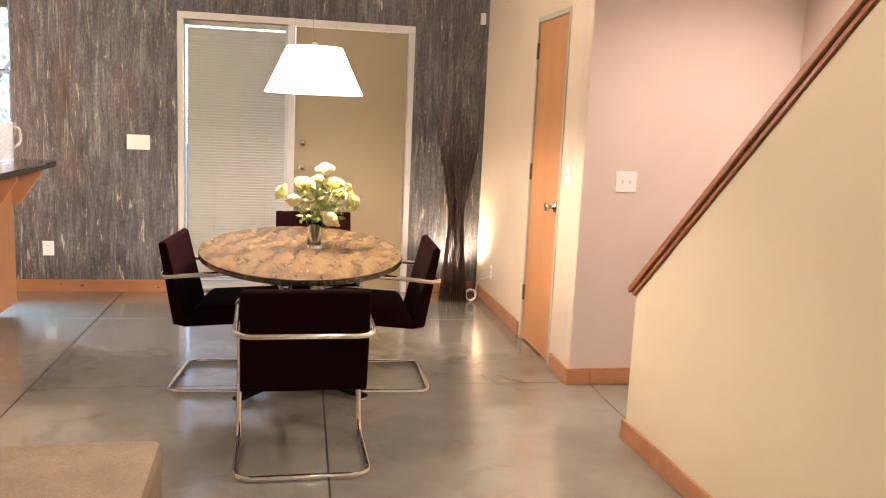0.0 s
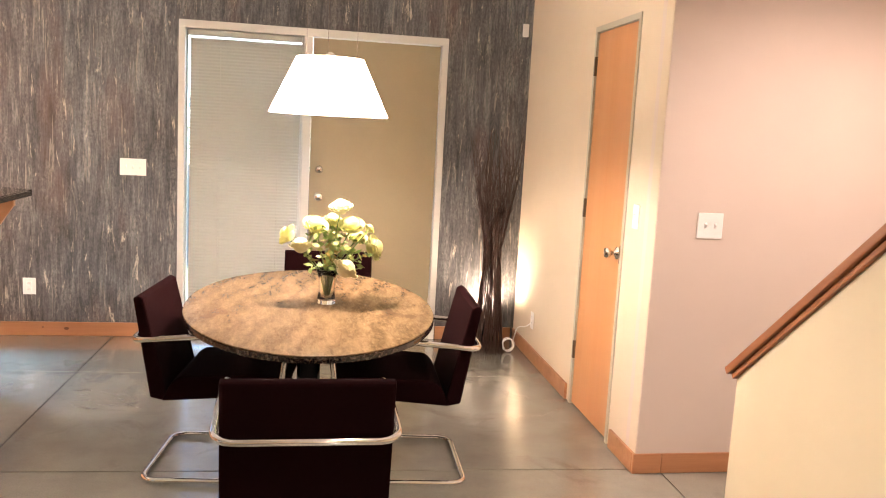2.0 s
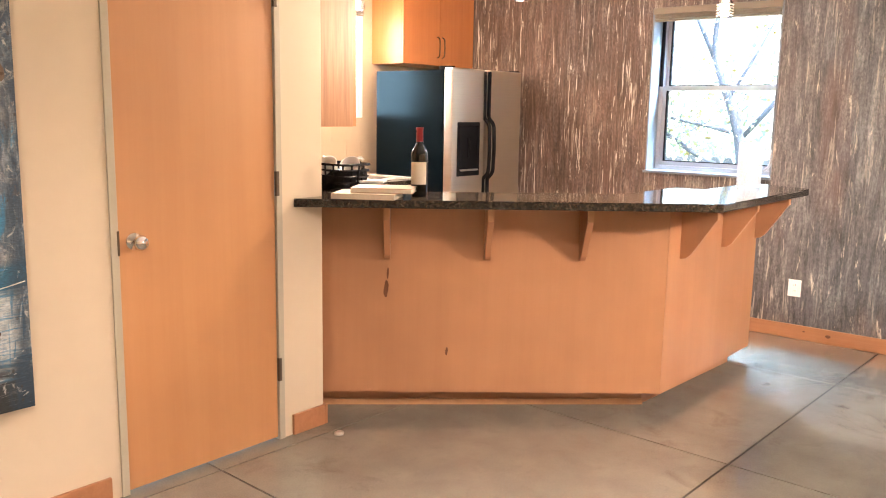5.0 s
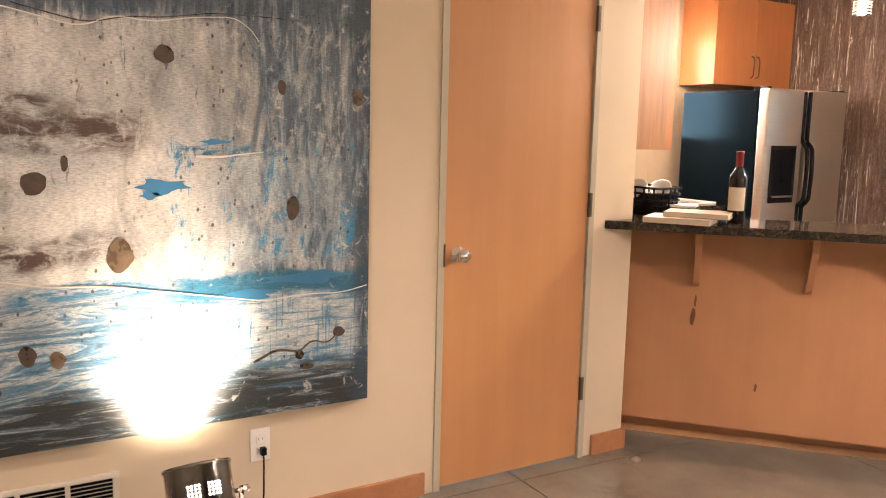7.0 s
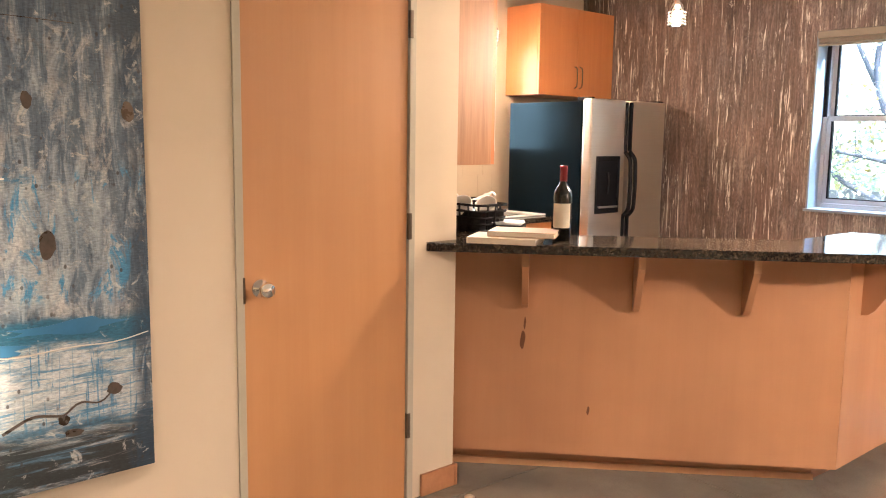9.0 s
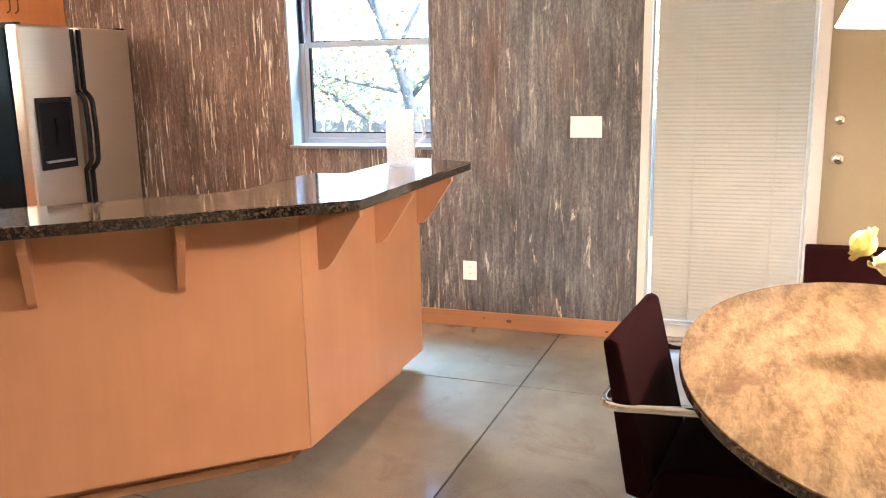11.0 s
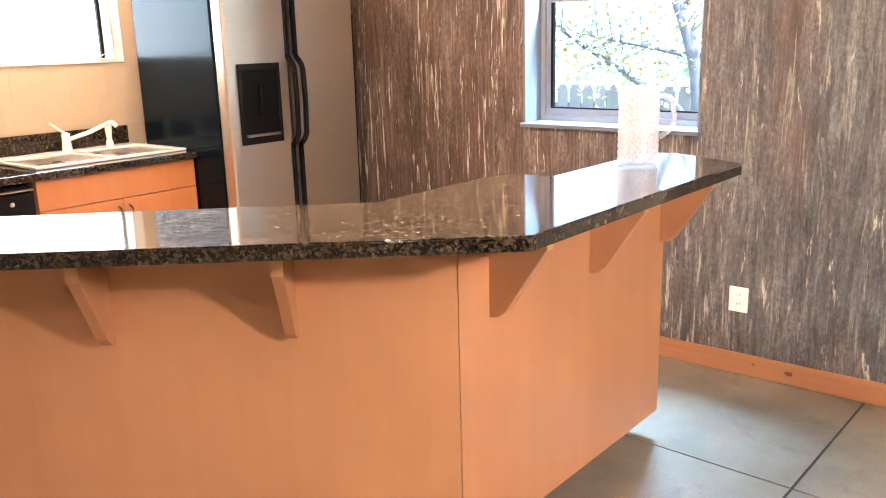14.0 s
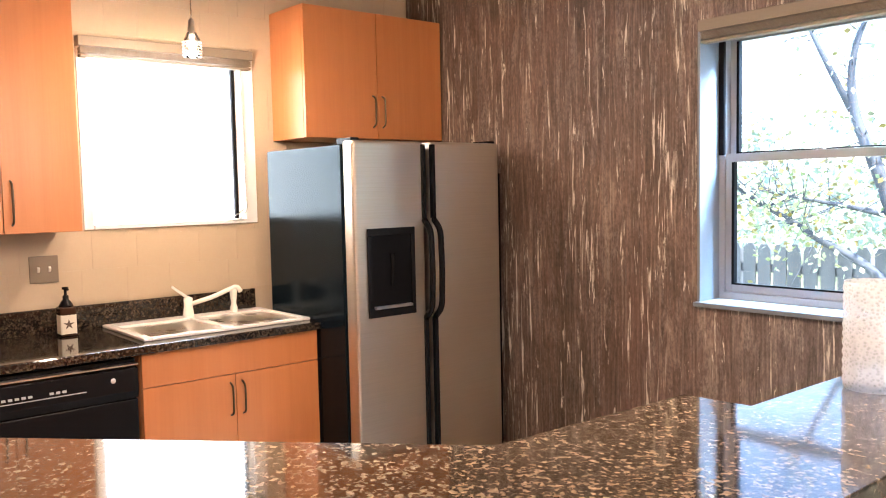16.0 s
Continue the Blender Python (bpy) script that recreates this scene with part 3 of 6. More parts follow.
# Far leaves are paler and bluer: distance haze put into their colour.
M_FARLEAF = leaf_material("haze_paled_leaf", (0.24, 0.34, 0.31), (0.36, 0.46, 0.42))
M_BARK = plain("grey_bark", (0.085, 0.10, 0.125), 0.9, vary=0.3, bumps=0.4)
M_FENCE = wood("weathered_fence_board", (0.085, 0.10, 0.115), (0.15, 0.165, 0.18), 0.8, 'z', 0.5)
M_GROUND = plain("pale_dry_lawn", (0.20, 0.22, 0.12), 0.95, vary=0.3, scale=3)
M_WINE = plain("dark_wine_bottle_glass", (0.004, 0.005, 0.004), 0.06, vary=0.1, bumps=0)
M_REDFOIL = plain("red_bottle_foil", (0.22, 0.012, 0.016), 0.35, vary=0.1)
M_LABEL = plain("cream_paper_label", (0.66, 0.60, 0.48), 0.7, vary=0.08)
M_PAPER = plain("book_page_paper", (0.62, 0.55, 0.44), 0.8, vary=0.1)
M_COVER = plain("cream_book_cover", (0.60, 0.50, 0.38), 0.5, vary=0.1)
M_TANCOVER = plain("tan_book_cover", (0.40, 0.27, 0.18), 0.5, vary=0.15)
M_WHITECOVER = plain("white_magazine_cover", (0.72, 0.72, 0.70), 0.35, vary=0.1)
M_SKYGLOW = emitter("bright_sky_backdrop", (0.86, 0.93, 1.0), 1.0)
M_VENT = plain("white_vent_paint", (0.62, 0.57, 0.48), 0.45, vary=0.05)
M_STAR = plain("brown_print", (0.10, 0.06, 0.04), 0.7)
M_GREYPRINT = plain("grey_print", (0.45, 0.45, 0.45), 0.6)


# ---- building helpers ----
def box(bm, x0, x1, y0, y1, z0, z1, bevel=0.0):
    made = bmesh.ops.create_cube(bm, size=1.0, matrix=Matrix.LocRotScale(((x0 + x1) / 2, (y0 + y1) / 2, (z0 + z1) / 2), None, (x1 - x0, y1 - y0, z1 - z0)))
    if bevel:
        edges = list({e for v in made["verts"] for e in v.link_edges})
        bmesh.ops.bevel(bm, geom=edges, offset=bevel, segments=2, profile=0.6, affect='EDGES')
    return bm


def prism(bm, outline, lo, hi, axis='z', bevel=0.0):
    """A solid from a closed outline: (x, y) raised along z, (y, z) along x, or (x, z) along y."""
    def at(p, h):
        return {'z': (p[0], p[1], h), 'x': (h, p[0], p[1]), 'y': (p[0], h, p[1])}[axis]
    a = [bm.verts.new(at(p, lo)) for p in outline]
    b = [bm.verts.new(at(p, hi)) for p in outline]
    faces = [bm.faces.new(a), bm.faces.new(b)]
    for i in range(len(a)):
        j = (i + 1) % len(a)
        faces.append(bm.faces.new((a[i], a[j], b[j], b[i])))
    bmesh.ops.recalc_face_normals(bm, faces=faces)
    if bevel:
        bmesh.ops.bevel(bm, geom=list({e for f in faces for e in f.edges}), offset=bevel, segments=2, profile=0.6, affect='EDGES')
    return bm


def rounded(points, radius, steps=6, closed=False):
    """A path with its corners rounded."""
    pts = [Vector(p) for p in points]
    n, out = len(pts), []
    for i, p in enumerate(pts):
        if not closed and i in (0, n - 1):
            out.append(p)
            continue
        a, b = pts[i - 1], pts[(i + 1) % n]
        da, db = (a - p), (b - p)
        r = min(radius, da.length * 0.48, db.length * 0.48)
        s, e = p + da.normalized() * r, p + db.normalized() * r
        for k in range(steps + 1):
            t = k / steps
            out.append(s * (1 - t) ** 2 + p * 2 * t * (1 - t) + e * t * t)
    return out


def tube(bm, points, radius, sides=10, closed=False, taper=None):
    pts = [Vector(p) for p in points]
    n = len(pts)
    rings, up = [], None
    for i, p in enumerate(pts):
        a = pts[i - 1] if (i or closed) else p
        b = pts[(i + 1) % n] if (i < n - 1 or closed) else p
        d = (b - a).normalized()
        if up is None:
            up = d.orthogonal().normalized()
        up = (up - d * up.dot(d))
        up = up.normalized() if up.length > 1e-6 else d.orthogonal().normalized()
        side = d.cross(up)
        r = radius if taper is None else radius * (1 - i / (n - 1)) + taper * i / (n - 1)
        rings.append([bm.verts.new(p + (up * math.cos(2 * math.pi * k / sides) + side * math.sin(2 * math.pi * k / sides)) * r) for k in range(sides)])
    for i in range(n if closed else n - 1):
        r1, r2 = rings[i], rings[(i + 1) % n]
        for k in range(sides):
            f = bm.faces.new((r1[k], r1[(k + 1) % sides], r2[(k + 1) % sides], r2[k]))
            f.smooth = True
    if not closed:
        bm.faces.new(rings[0][::-1])
        bm.faces.new(rings[-1])
    return bm


def lathe(bm, profile, sides=28, centre=(0, 0, 0), caps=True):
    """A turned shape from (radius, height) pairs."""
    rings = []
    for r, z in profile:
        rings.append([bm.verts.new((centre[0] + r * math.cos(2 * math.pi * k / sides), centre[1] + r * math.sin(2 * math.pi * k / sides), centre[2] + z)) for k in range(sides)])
    for r1, r2 in zip(rings, rings[1:]):
        for k in range(sides):
            f = bm.faces.new((r1[k], r1[(k + 1) % sides], r2[(k + 1) % sides], r2[k]))
            f.smooth = True
    if caps:
        bm.faces.new(rings[0][::-1])
        bm.faces.new(rings[-1])
    return bm


def mesh_of(name, bm, material):
    me = bpy.data.meshes.new(name)
    bm.normal_update()
    bm.to_mesh(me)
    bm.free()
    me.materials.append(material)
    return me


def part(name, bm, material, parent, label="", m=None):
    ob = new(name, mesh_of(name, bm, material))
    ob.parent = parent
    if m is not None:
        ob.matrix_basis = m
    return tagged(ob, label)


def thing(name, label, category, m=None, group=""):
    ob = new(name)
    ob.empty_display_size = 0.1
    ob.matrix_basis = m or Matrix()
    return tagged(ob, label, category, group)


def solid(name, bm, material, label, category, m=None, group=""):
    ob = new(name, mesh_of(name, bm, material))
    ob.matrix_basis = m or Matrix()
    return tagged(ob, label, category, group)


def setting(name, bm, material, label, m=None):
    ob = new(name, mesh_of(name, bm, material))
    ob.matrix_basis = m or Matrix()
    return tagged(ob, label, name.split("_")[0], kind="structure")


B = bmesh.new

# ---- large structure ----
CEIL = 2.90
FRONT = 7.132
# front wall with a window and the entry unit
bm = B()
for x0, x1, z0, z1 in ((-4.27, -2.36, 0, CEIL), (-2.36, -1.455, 0, 1.05), (-2.36, -1.455, 2.19, CEIL), (-1.455, -0.300, 0, CEIL), (-0.300, 1.518, 2.152, CEIL), (1.518, 3.42, 0, CEIL)):
    box(bm, x0, x1, FRONT, FRONT + 0.28, z0, z1)
setting("wall_north", bm, M_STREAK, "dark faux-finished plaster wall with pale vertical drips")

# kitchen wall with the sink window
bm = B()
for y0, y1, z0, z1 in ((3.9, 5.30, 0, CEIL), (5.30, 6.15, 0, 1.385), (5.30, 6.15, 2.24, CEIL), (6.15, 7.412, 0, CEIL)):
    box(bm, -4.46, -4.278, y0, y1, z0, z1)
wall_west = setting("wall_west", bm, M_GROUT, "kitchen wall clad in beige tile")

# wall with the painting and the closet door
bm = B()
for y0, y1, z0, z1 in ((-3.0, 3.018, 0, CEIL), (3.018, 3.792, 2.10, CEIL), (3.792, 4.02, 0, CEIL)):
    box(bm, -2.52, -2.39, y0, y1, z0, z1)
setting("wall_painting", bm, M_WALL, "cream painted wall with a closet door")

bm = B()
box(bm, -4.27, -2.52, 3.90, 4.02, 0, CEIL)
setting("wall_kitchen_end", bm, M_WALL, "cream painted end wall of the kitchen")
bm = B()
box(bm, -4.27, -2.52, -3.0, -2.9, 0, CEIL)
setting("wall_closet_end", bm, M_WALL, "plain wall that closes the closet")

# closet wall beside the entry, slightly out of square
EAST = pose(2.055, 4.70, 0, 0, 0, -1.41)
bm = B()
for y0, y1, z0, z1 in ((0, 0.355, 0, CEIL), (0.355, 1.005, 2.105, CEIL), (1.005, 2.44, 0, CEIL)):
    box(bm, 0, 0.12, y0, y1, z0, z1)
setting("wall_closet", bm, M_WALL, "cream painted closet wall beside the entry", EAST)
bm = B()
box(bm, 2.057, 3.29, 4.693, 4.82, 0, CEIL)
setting("wall_landing", bm, M_PINK, "pinkish white wall at the foot of the stairs")
bm = B()
box(bm, 3.29, 3.42, -3.0, 7.13, 0, CEIL)
setting("wall_stair_outer", bm, M_PINK, "pinkish white outer wall of the stairs")
bm = B()
box(bm, -4.46, 3.42, -3.14, -3.0, 0, CEIL)
setting("wall_south", bm, M_WALL, "plain cream wall that closes the room")

# solid half wall of the stairs under the sloping rail
SLOPE, END_Y, END_Z = 0.837, 3.905, 0.695
y_top = END_Y - (CEIL - END_Z) / SLOPE
bm = B()
prism(bm, [(END_Y, 0), (END_Y, END_Z), (y_top, CEIL), (-3.0, CEIL), (-3.0, 0)], 2.05, 2.17, 'x')
setting("wall_stair_side", bm, M_STAIRWALL, "cream half wall that follows the stairs up")

stairs = tagged(thing("stairs", "straight flight of plain steps behind a half wall", "stairs"), kind="structure")
for i in range(9):
    bm = B()
    box(bm, 2.175, 3.285, 3.62 - 0.215 * (i + 1), 3.62 - 0.215 * i, 0 if i == 0 else 0.18 * i, 0.18 * (i + 1), 0.004)
    part("step", bm, M_FLOOR, stairs)

# sloping wooden cap
rail = tagged(thing("stair_rail", "reddish fir cap rail on the sloping stair wall", "handrail"), kind="structure")
ang = math.atan(SLOPE)
length = (CEIL - END_Z) / math.sin(ang)
m_rail = pose(2.11, END_Y + 0.02, END_Z - 0.015, -math.degrees(ang), 0, 0)
bm = B()
box(bm, -0.085, 0.085, -length, 0.0, 0.022, 0.05, 0.006)
part("rail_cap", bm, M_RAIL, rail, "", m_rail)
bm = B()
box(bm, -0.072, 0.072, -length, -0.012, 0.0, 0.02, 0.004)
part("rail_moulding", bm, M_RAIL, rail, "", m_rail)

bm = B()
box(bm, -4.46, 3.42, -3.14, 7.412, CEIL, CEIL + 0.15)
setting("ceiling", bm, M_CEIL, "plain white painted ceiling")

bm = B()
box(bm, -4.46, 3.42, -3.14, 7.412, -0.12, -0.006)
floor = setting("floor", bm, M_JOINT, "polished concrete floor scored into large squares")


def baseboard(points, label="fir baseboard with small knots", m=None, h=0.095, t=0.016):
    """Boards along straight stretches, each given by its two ends on the wall's face and the side that faces the room."""
    boards = []
    for (x0, y0), (x1, y1) in points:
        d = Vector((x1 - x0, y1 - y0, 0))
        bm = B()
        box(bm, 0, d.length, 0.0005, t, 0.001, h, 0.004)
        ob = setting("baseboard", bm, M_TRIMWOOD, label)
        ob.matrix_basis = (m or Matrix()) @ Matrix.Translation((x0, y0, 0)) @ Matrix.Rotation(math.atan2(d.y, d.x), 4, 'Z')
        boards.append(ob)
    return boards


# the room lies to the left of each stretch
front_boards = baseboard([((-0.300, FRONT), (-3.30, FRONT)), ((2.09, FRONT), (1.52, FRONT)), ((3.29, 4.70), (2.18, 4.70))])
baseboard([((0, 1.05), (0, 2.40)), ((0, 0.0), (0, 0.31))], m=EAST)
baseboard([((2.178, 4.70), (2.04, 4.70)), ((-2.39, 4.02), (-2.39, 3.835)), ((-2.39, 2.975), (-2.39, -3.0)), ((2.05, -3.0), (2.05, 3.905)), ((2.034, 3.905), (2.17, 3.905)), ((-2.50, 4.02), (-2.374, 4.02))])

# ---- entry unit: door, mullion, sidelight with blind ----
entry = tagged(thing("door_1", "taupe entry door in a white frame beside a narrow window", "door", pose(0, FRONT, 0)), kind="structure")
for name, x0, x1, z0, z1 in (("jamb", -0.297, -0.256, 0, 2.10), ("mullion", 0.522, 0.580, 0.012, 2.098), ("jamb", 1.470, 1.514, 0, 2.10), ("head", -0.297, 1.514, 2.10, 2.15)):
    bm = B()
    box(bm, x0, x1, -0.016, 0.14, z0, z1, 0.003)
    part(name, bm, M_FRAME, entry, "white painted wood")
bm = B()
box(bm, -0.256, 1.47, 0.0, 0.14, 0.0, 0.012, 0.003)
part("threshold", bm, M_NICKEL, entry, "metal threshold")
bm = B()
box(bm, 0.584, 1.466, 0.03, 0.075, 0.016, 2.094, 0.002)
leaf = part("door_leaf", bm, M_ENTRY, entry, "taupe painted flush door")
for z in (1.20, 1.01):
    bm = B()
    lathe(bm, [(0.028, 0), (0.028, 0.008), (0.014, 0.012), (0.014, 0.022), (0.02, 0.026), (0.018, 0.032), (0.0001, 0.033)] if z > 1.1 else [(0.032, 0), (0.03, 0.008), (0.012, 0.014), (0.012, 0.032), (0.026, 0.042), (0.029, 0.055), (0.022, 0.066), (0.0001, 0.068)], 18, caps=False)
    part("deadbolt" if z > 1.1 else "knob", bm, M_CHROME, leaf, "chrome", pose(0.648, 0.03, z, 90, 0, 0))
for z in (1.85, 0.25):
    bm = B()
    box(bm, 1.462, 1.473, 0.02, 0.032, z - 0.05, z + 0.05, 0.002)
    part("hinge", bm, M_NICKEL, leaf)
side = tagged(thing("window_2", "narrow sidelight window beside the entry door", "window", pose(0, FRONT, 0)), kind="structure")
for name, x0, x1, z0, z1 in (("bottom_rail", -0.256, 0.522, 0.013, 0.085), ("top_rail", -0.256, 0.522, 2.06, 2.098), ("stile", -0.256, -0.247, 0.085, 2.06), ("stile", 0.505, 0.522, 0.085, 2.06)):
    bm = B()
    box(bm, x0, x1, 0.06, 0.12, z0, z1, 0.002)
    part(name, bm, M_FRAME, side)
bm = B()
box(bm, -0.247, 0.505, 0.092, 0.097, 0.085, 2.06)
pane = part("pane", bm, M_PANE, side)
pane.visible_shadow = False
blind = thing("venetian_blind", "closed white venetian blind hanging over the sidelight", "blind", pose(0, FRONT, 0))
bm = B()
box(bm, -0.247, 0.505, 0.014, 0.05, 2.055, 2.092, 0.003)
part("headrail", bm, M_BLIND, blind)
bm = B()
box(bm, -0.226, 0.505, 0.02, 0.046, 0.10, 0.118, 0.003)
part("bottom_rail", bm, M_BLIND, blind)
bm = B()
prism(bm, [(-0.0125, -0.0008), (0, 0.0017), (0.0125, -0.0008), (0.0125, -0.0016), (0, 0.0009), (-0.0125, -0.0016)], -0.226, 0.505, 'x')
slat_mesh = mesh_of("slat", bm, M_BLIND)
for i in range(88):
    ob = new("slat", slat_mesh)
    ob.parent = blind
    ob.matrix_basis = pose(0, 0.033, 0.135 + i * 0.0218, 66, 0, 0)
for x in (-0.03, 0.36):
    bm = B()
    tube(bm, [(x, 0.017, 0.11), (x, 0.017, 2.06)], 0.0016, 5)
    part("ladder_cord", bm, M_BLIND, blind)

# ---- front window ----
win = tagged(thing("window_1", "grey vinyl double-hung window with a raised blind", "window", pose(0, FRONT, 0)), kind="structure")
X0, X1 = -2.358, -1.457
for name, x0, x1, y0, y1, z0, z1, mat in (
        ("reveal", X0, X0 + 0.012, -0.004, 0.14, 1.052, 2.188, M_REVEAL), ("reveal", X1 - 0.012, X1, -0.004, 0.14, 1.052, 2.188, M_REVEAL),
        ("head_reveal", X0 + 0.012, X1 - 0.012, -0.004, 0.14, 2.176, 2.188, M_REVEAL),
        ("window_sill", X0 - 0.004, X1 + 0.004, -0.03, 0.15, 1.034, 1.052, M_REVEAL),
        ("frame_stile", X0, X0 + 0.035, 0.14, 0.22, 1.052, 2.188, M_VINYL), ("frame_stile", X1 - 0.035, X1, 0.14, 0.22, 1.052, 2.188, M_VINYL),
        ("frame_head", X0 + 0.035, X1 - 0.035, 0.14, 0.22, 2.15, 2.188, M_VINYL), ("frame_base", X0 + 0.035, X1 - 0.035, 0.14, 0.22, 1.052, 1.082, M_VINYL)):
    bm = B()
    box(bm, x0, x1, y0, y1, z0, z1, 0.002)
    part(name, bm, mat, win)
for nm, y0, z0, z1 in (("lower_sash", 0.148, 1.084, 1.655), ("upper_sash", 0.182, 1.625, 2.148)):
    bm = B()
    a, c = X0 + 0.037, X1 - 0.037
    for x0, x1, q0, q1 in ((a, a + 0.028, z0, z1), (c - 0.028, c, z0, z1), (a + 0.028, c - 0.028, z0, z0 + 0.03), (a + 0.028, c - 0.028, z1 - 0.034, z1)):
        box(bm, x0, x1, y0, y0 + 0.03, q0, q1, 0.002)
    sash = part(nm, bm, M_VINYL, win)
    bm = B()
    box(bm, a + 0.028, a + 0.040, y0 - 0.003, y0 + 0.02, z0 + 0.03, z1 - 0.034)
    box(bm, a + 0.04, c - 0.028, y0 - 0.003, y0 + 0.02, z0 + 0.03, z0 + 0.037)
    part("gasket", bm, M_SCREEN, sash, "black gasket")
    bm = B()
    box(bm, a + 0.028, c - 0.028, y0 + 0.012, y0 + 0.017, z0 + 0.03, z1 - 0.034)
    p = part("pane", bm, M_PANE, sash)
    p.visible_shadow = False
bm = B()
box(bm, X0 + 0.012, X0 + 0.036, 0.132, 0.147, 1.65, 2.17, 0.002)
part("jamb_track", bm, M_SCREEN, win, "black jamb track")
bm = B()
lathe(bm, [(0.016, 0), (0.016, 0.008), (0.009, 0.012), (0.0001, 0.013)], 14, caps=False)
part("sash_lock", bm, M_VINYL, win, "", pose(-1.93, 0.162, 1.656))


def raised_blind(name_label, m, width):
    b = thing("raised_blind", name_label, "blind", m)
    bm = B()
    box(bm, 0, width, -0.03, 0.03, -0.045, 0.0, 0.004)
    part("headrail", bm, M_RAISED, b)
    for i in range(6):
        bm = B()
        box(bm, 0.01, width - 0.01, -0.024, 0.024, -0.052 - i * 0.0045, -0.0495 - i * 0.0045)
        part("slat", bm, M_RAISED, b)
    bm = B()
    box(bm, 0.01, width - 0.01, -0.022, 0.022, -0.092, -0.08, 0.003)
    part("bottom_rail", bm, M_RAISED, b)
    return b


raised_blind("venetian blind drawn up under the window head, toned tan for shade", pose(-2.35, FRONT + 0.012, 2.186), 0.885)

# ---- sink window ----
sw = tagged(thing("window_3", "white framed sink window filled with bright sky", "window", pose(-4.278, 0, 0)), kind="structure")
for name, x0, x1, y0, y1, z0, z1, mat in (
        ("frame_stile", -0.10, 0.006, 5.302, 5.345, 1.387, 2.238, M_WHITE), ("frame_stile", -0.10, 0.006, 6.085, 6.148, 1.387, 2.238, M_WHITE),
        ("frame_base", -0.10, 0.012, 5.345, 6.085, 1.387, 1.408, M_WHITE), ("frame_head", -0.10, 0.006, 5.345, 6.085, 2.20, 2.238, M_WHITE),
        ("gasket", -0.095, -0.07, 6.068, 6.085, 1.408, 2.20, M_SCREEN)):
    bm = B()
    box(bm, x0, x1, y0, y1, z0, z1, 0.003)
    part(name, bm, mat, sw)
bm = B()
box(bm, -0.088, -0.083, 5.345, 6.085, 1.408, 2.20)
p = part("pane", bm, M_PANE, sw)
p.visible_shadow = False
raised_blind("venetian blind drawn up over the sink window, toned tan for shade", pose(-4.255, 5.30, 2.236, 0, 0, 90), 0.83)
bm = B()
tube(bm, rounded([(-4.25, 6.07, 2.15), (-4.25, 6.075, 1.6), (-4.245, 6.08, 1.45), (-4.24, 6.03, 1.40), (-4.245, 5.98, 1.41), (-4.245, 6.02, 1.43), (-4.25, 6.07, 1.46)], 0.04), 0.003, 6)
solid("blind_cord", bm, M_BLIND, "white looped blind cord at the sink window", "cord")

# ---- flush doors ----
def flush_door(name, label, m, y0, y1, height, knob_y, hinge_y, knob_z=0.955, lever=False):
    """A birch slab in a thin painted jamb; local x = 0 is the wall's face, the room lies towards +x."""
    d = tagged(thing(name, label, "door", m), kind="structure")
    for nm, a, c, z0, z1 in (("jamb", y0 - 0.030, y0, 0, height + 0.005), ("jamb", y1, y1 + 0.030, 0, height + 0.005), ("head", y0 - 0.030, y1 + 0.030, height + 0.005, height + 0.035)):
        bm = B()
        box(bm, -0.10, 0.007, a, c, z0, z1, 0.002)
        part(nm, bm, M_JAMB, d, "warm grey painted jamb")
    bm = B()
    box(bm, -0.045, -0.004, y0 + 0.003, y1 - 0.003, 0.012, height, 0.002)
    leaf = part("door_leaf", bm, M_DOORWOOD, d, "birch veneer flush slab")
    bm = B()
    lathe(bm, [(0.033, 0), (0.031, 0.007), (0.013, 0.013), (0.012, 0.030), (0.024, 0.040), (0.028, 0.052), (0.022, 0.064), (0.0001, 0.066)], 20, caps=False)
    part("knob", bm, M_CHROME, leaf, "chrome knob", pose(-0.004, knob_y, knob_z, 0, 90, 0))
    for z in (0.32, 1.13, 1.90):
        bm = B()
        box(bm, -0.006, 0.010, hinge_y - 0.008, hinge_y + 0.008, z - 0.052, z + 0.052, 0.003)
        part("hinge", bm, M_HINGE, leaf, "dark bronze hinge")
    bm = B()
    box(bm, -0.004, 0.009, (y0 - 0.006) if knob_y < (y0 + y1) / 2 else y1 - 0.002, (y0 + 0.002) if knob_y < (y0 + y1) / 2 else y1 + 0.006, knob_z - 0.045, knob_z + 0.045, 0.001)
    part("strike_plate", bm, M_BRONZE, d)
    return d


flush_door("door_2", "closed birch closet door with a chrome knob", pose(-2.39, 0, 0), 3.048, 3.762, 2.07, 3.112, 3.768)
flush_door("door_3", "closed birch closet door by the entry", EAST @ pose(0, 0, 0, 0, 0, 180), -0.975, -0.385, 2.075, -0.445, -0.981)

# ---- bar with granite top ----
DIR, NRM = Vector((0.749, 0.663)), Vector((-0.663, 0.749))


def on_bar(s, n):
    p = DIR * s + NRM * n
    return (p.x, p.y)


outer = [(-2.386, 3.855), (-0.985, 5.100), (-0.968, 6.275), (-1.24, 6.395), (-1.335, 6.36), (-1.345, 5.76), (-1.50, 5.745), (-1.525, 5.185), on_bar(1.25, 4.86), (-2.56, 4.53), (-2.85, 4.40), (-2.85, 4.024), (-2.386, 4.024)]
top = thing("granite_countertop", "polished brown black granite top of the raised bar", "countertop")
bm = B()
# Edge is the same stone as the slab, darkened in colour for shade.
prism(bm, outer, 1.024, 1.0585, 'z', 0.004)
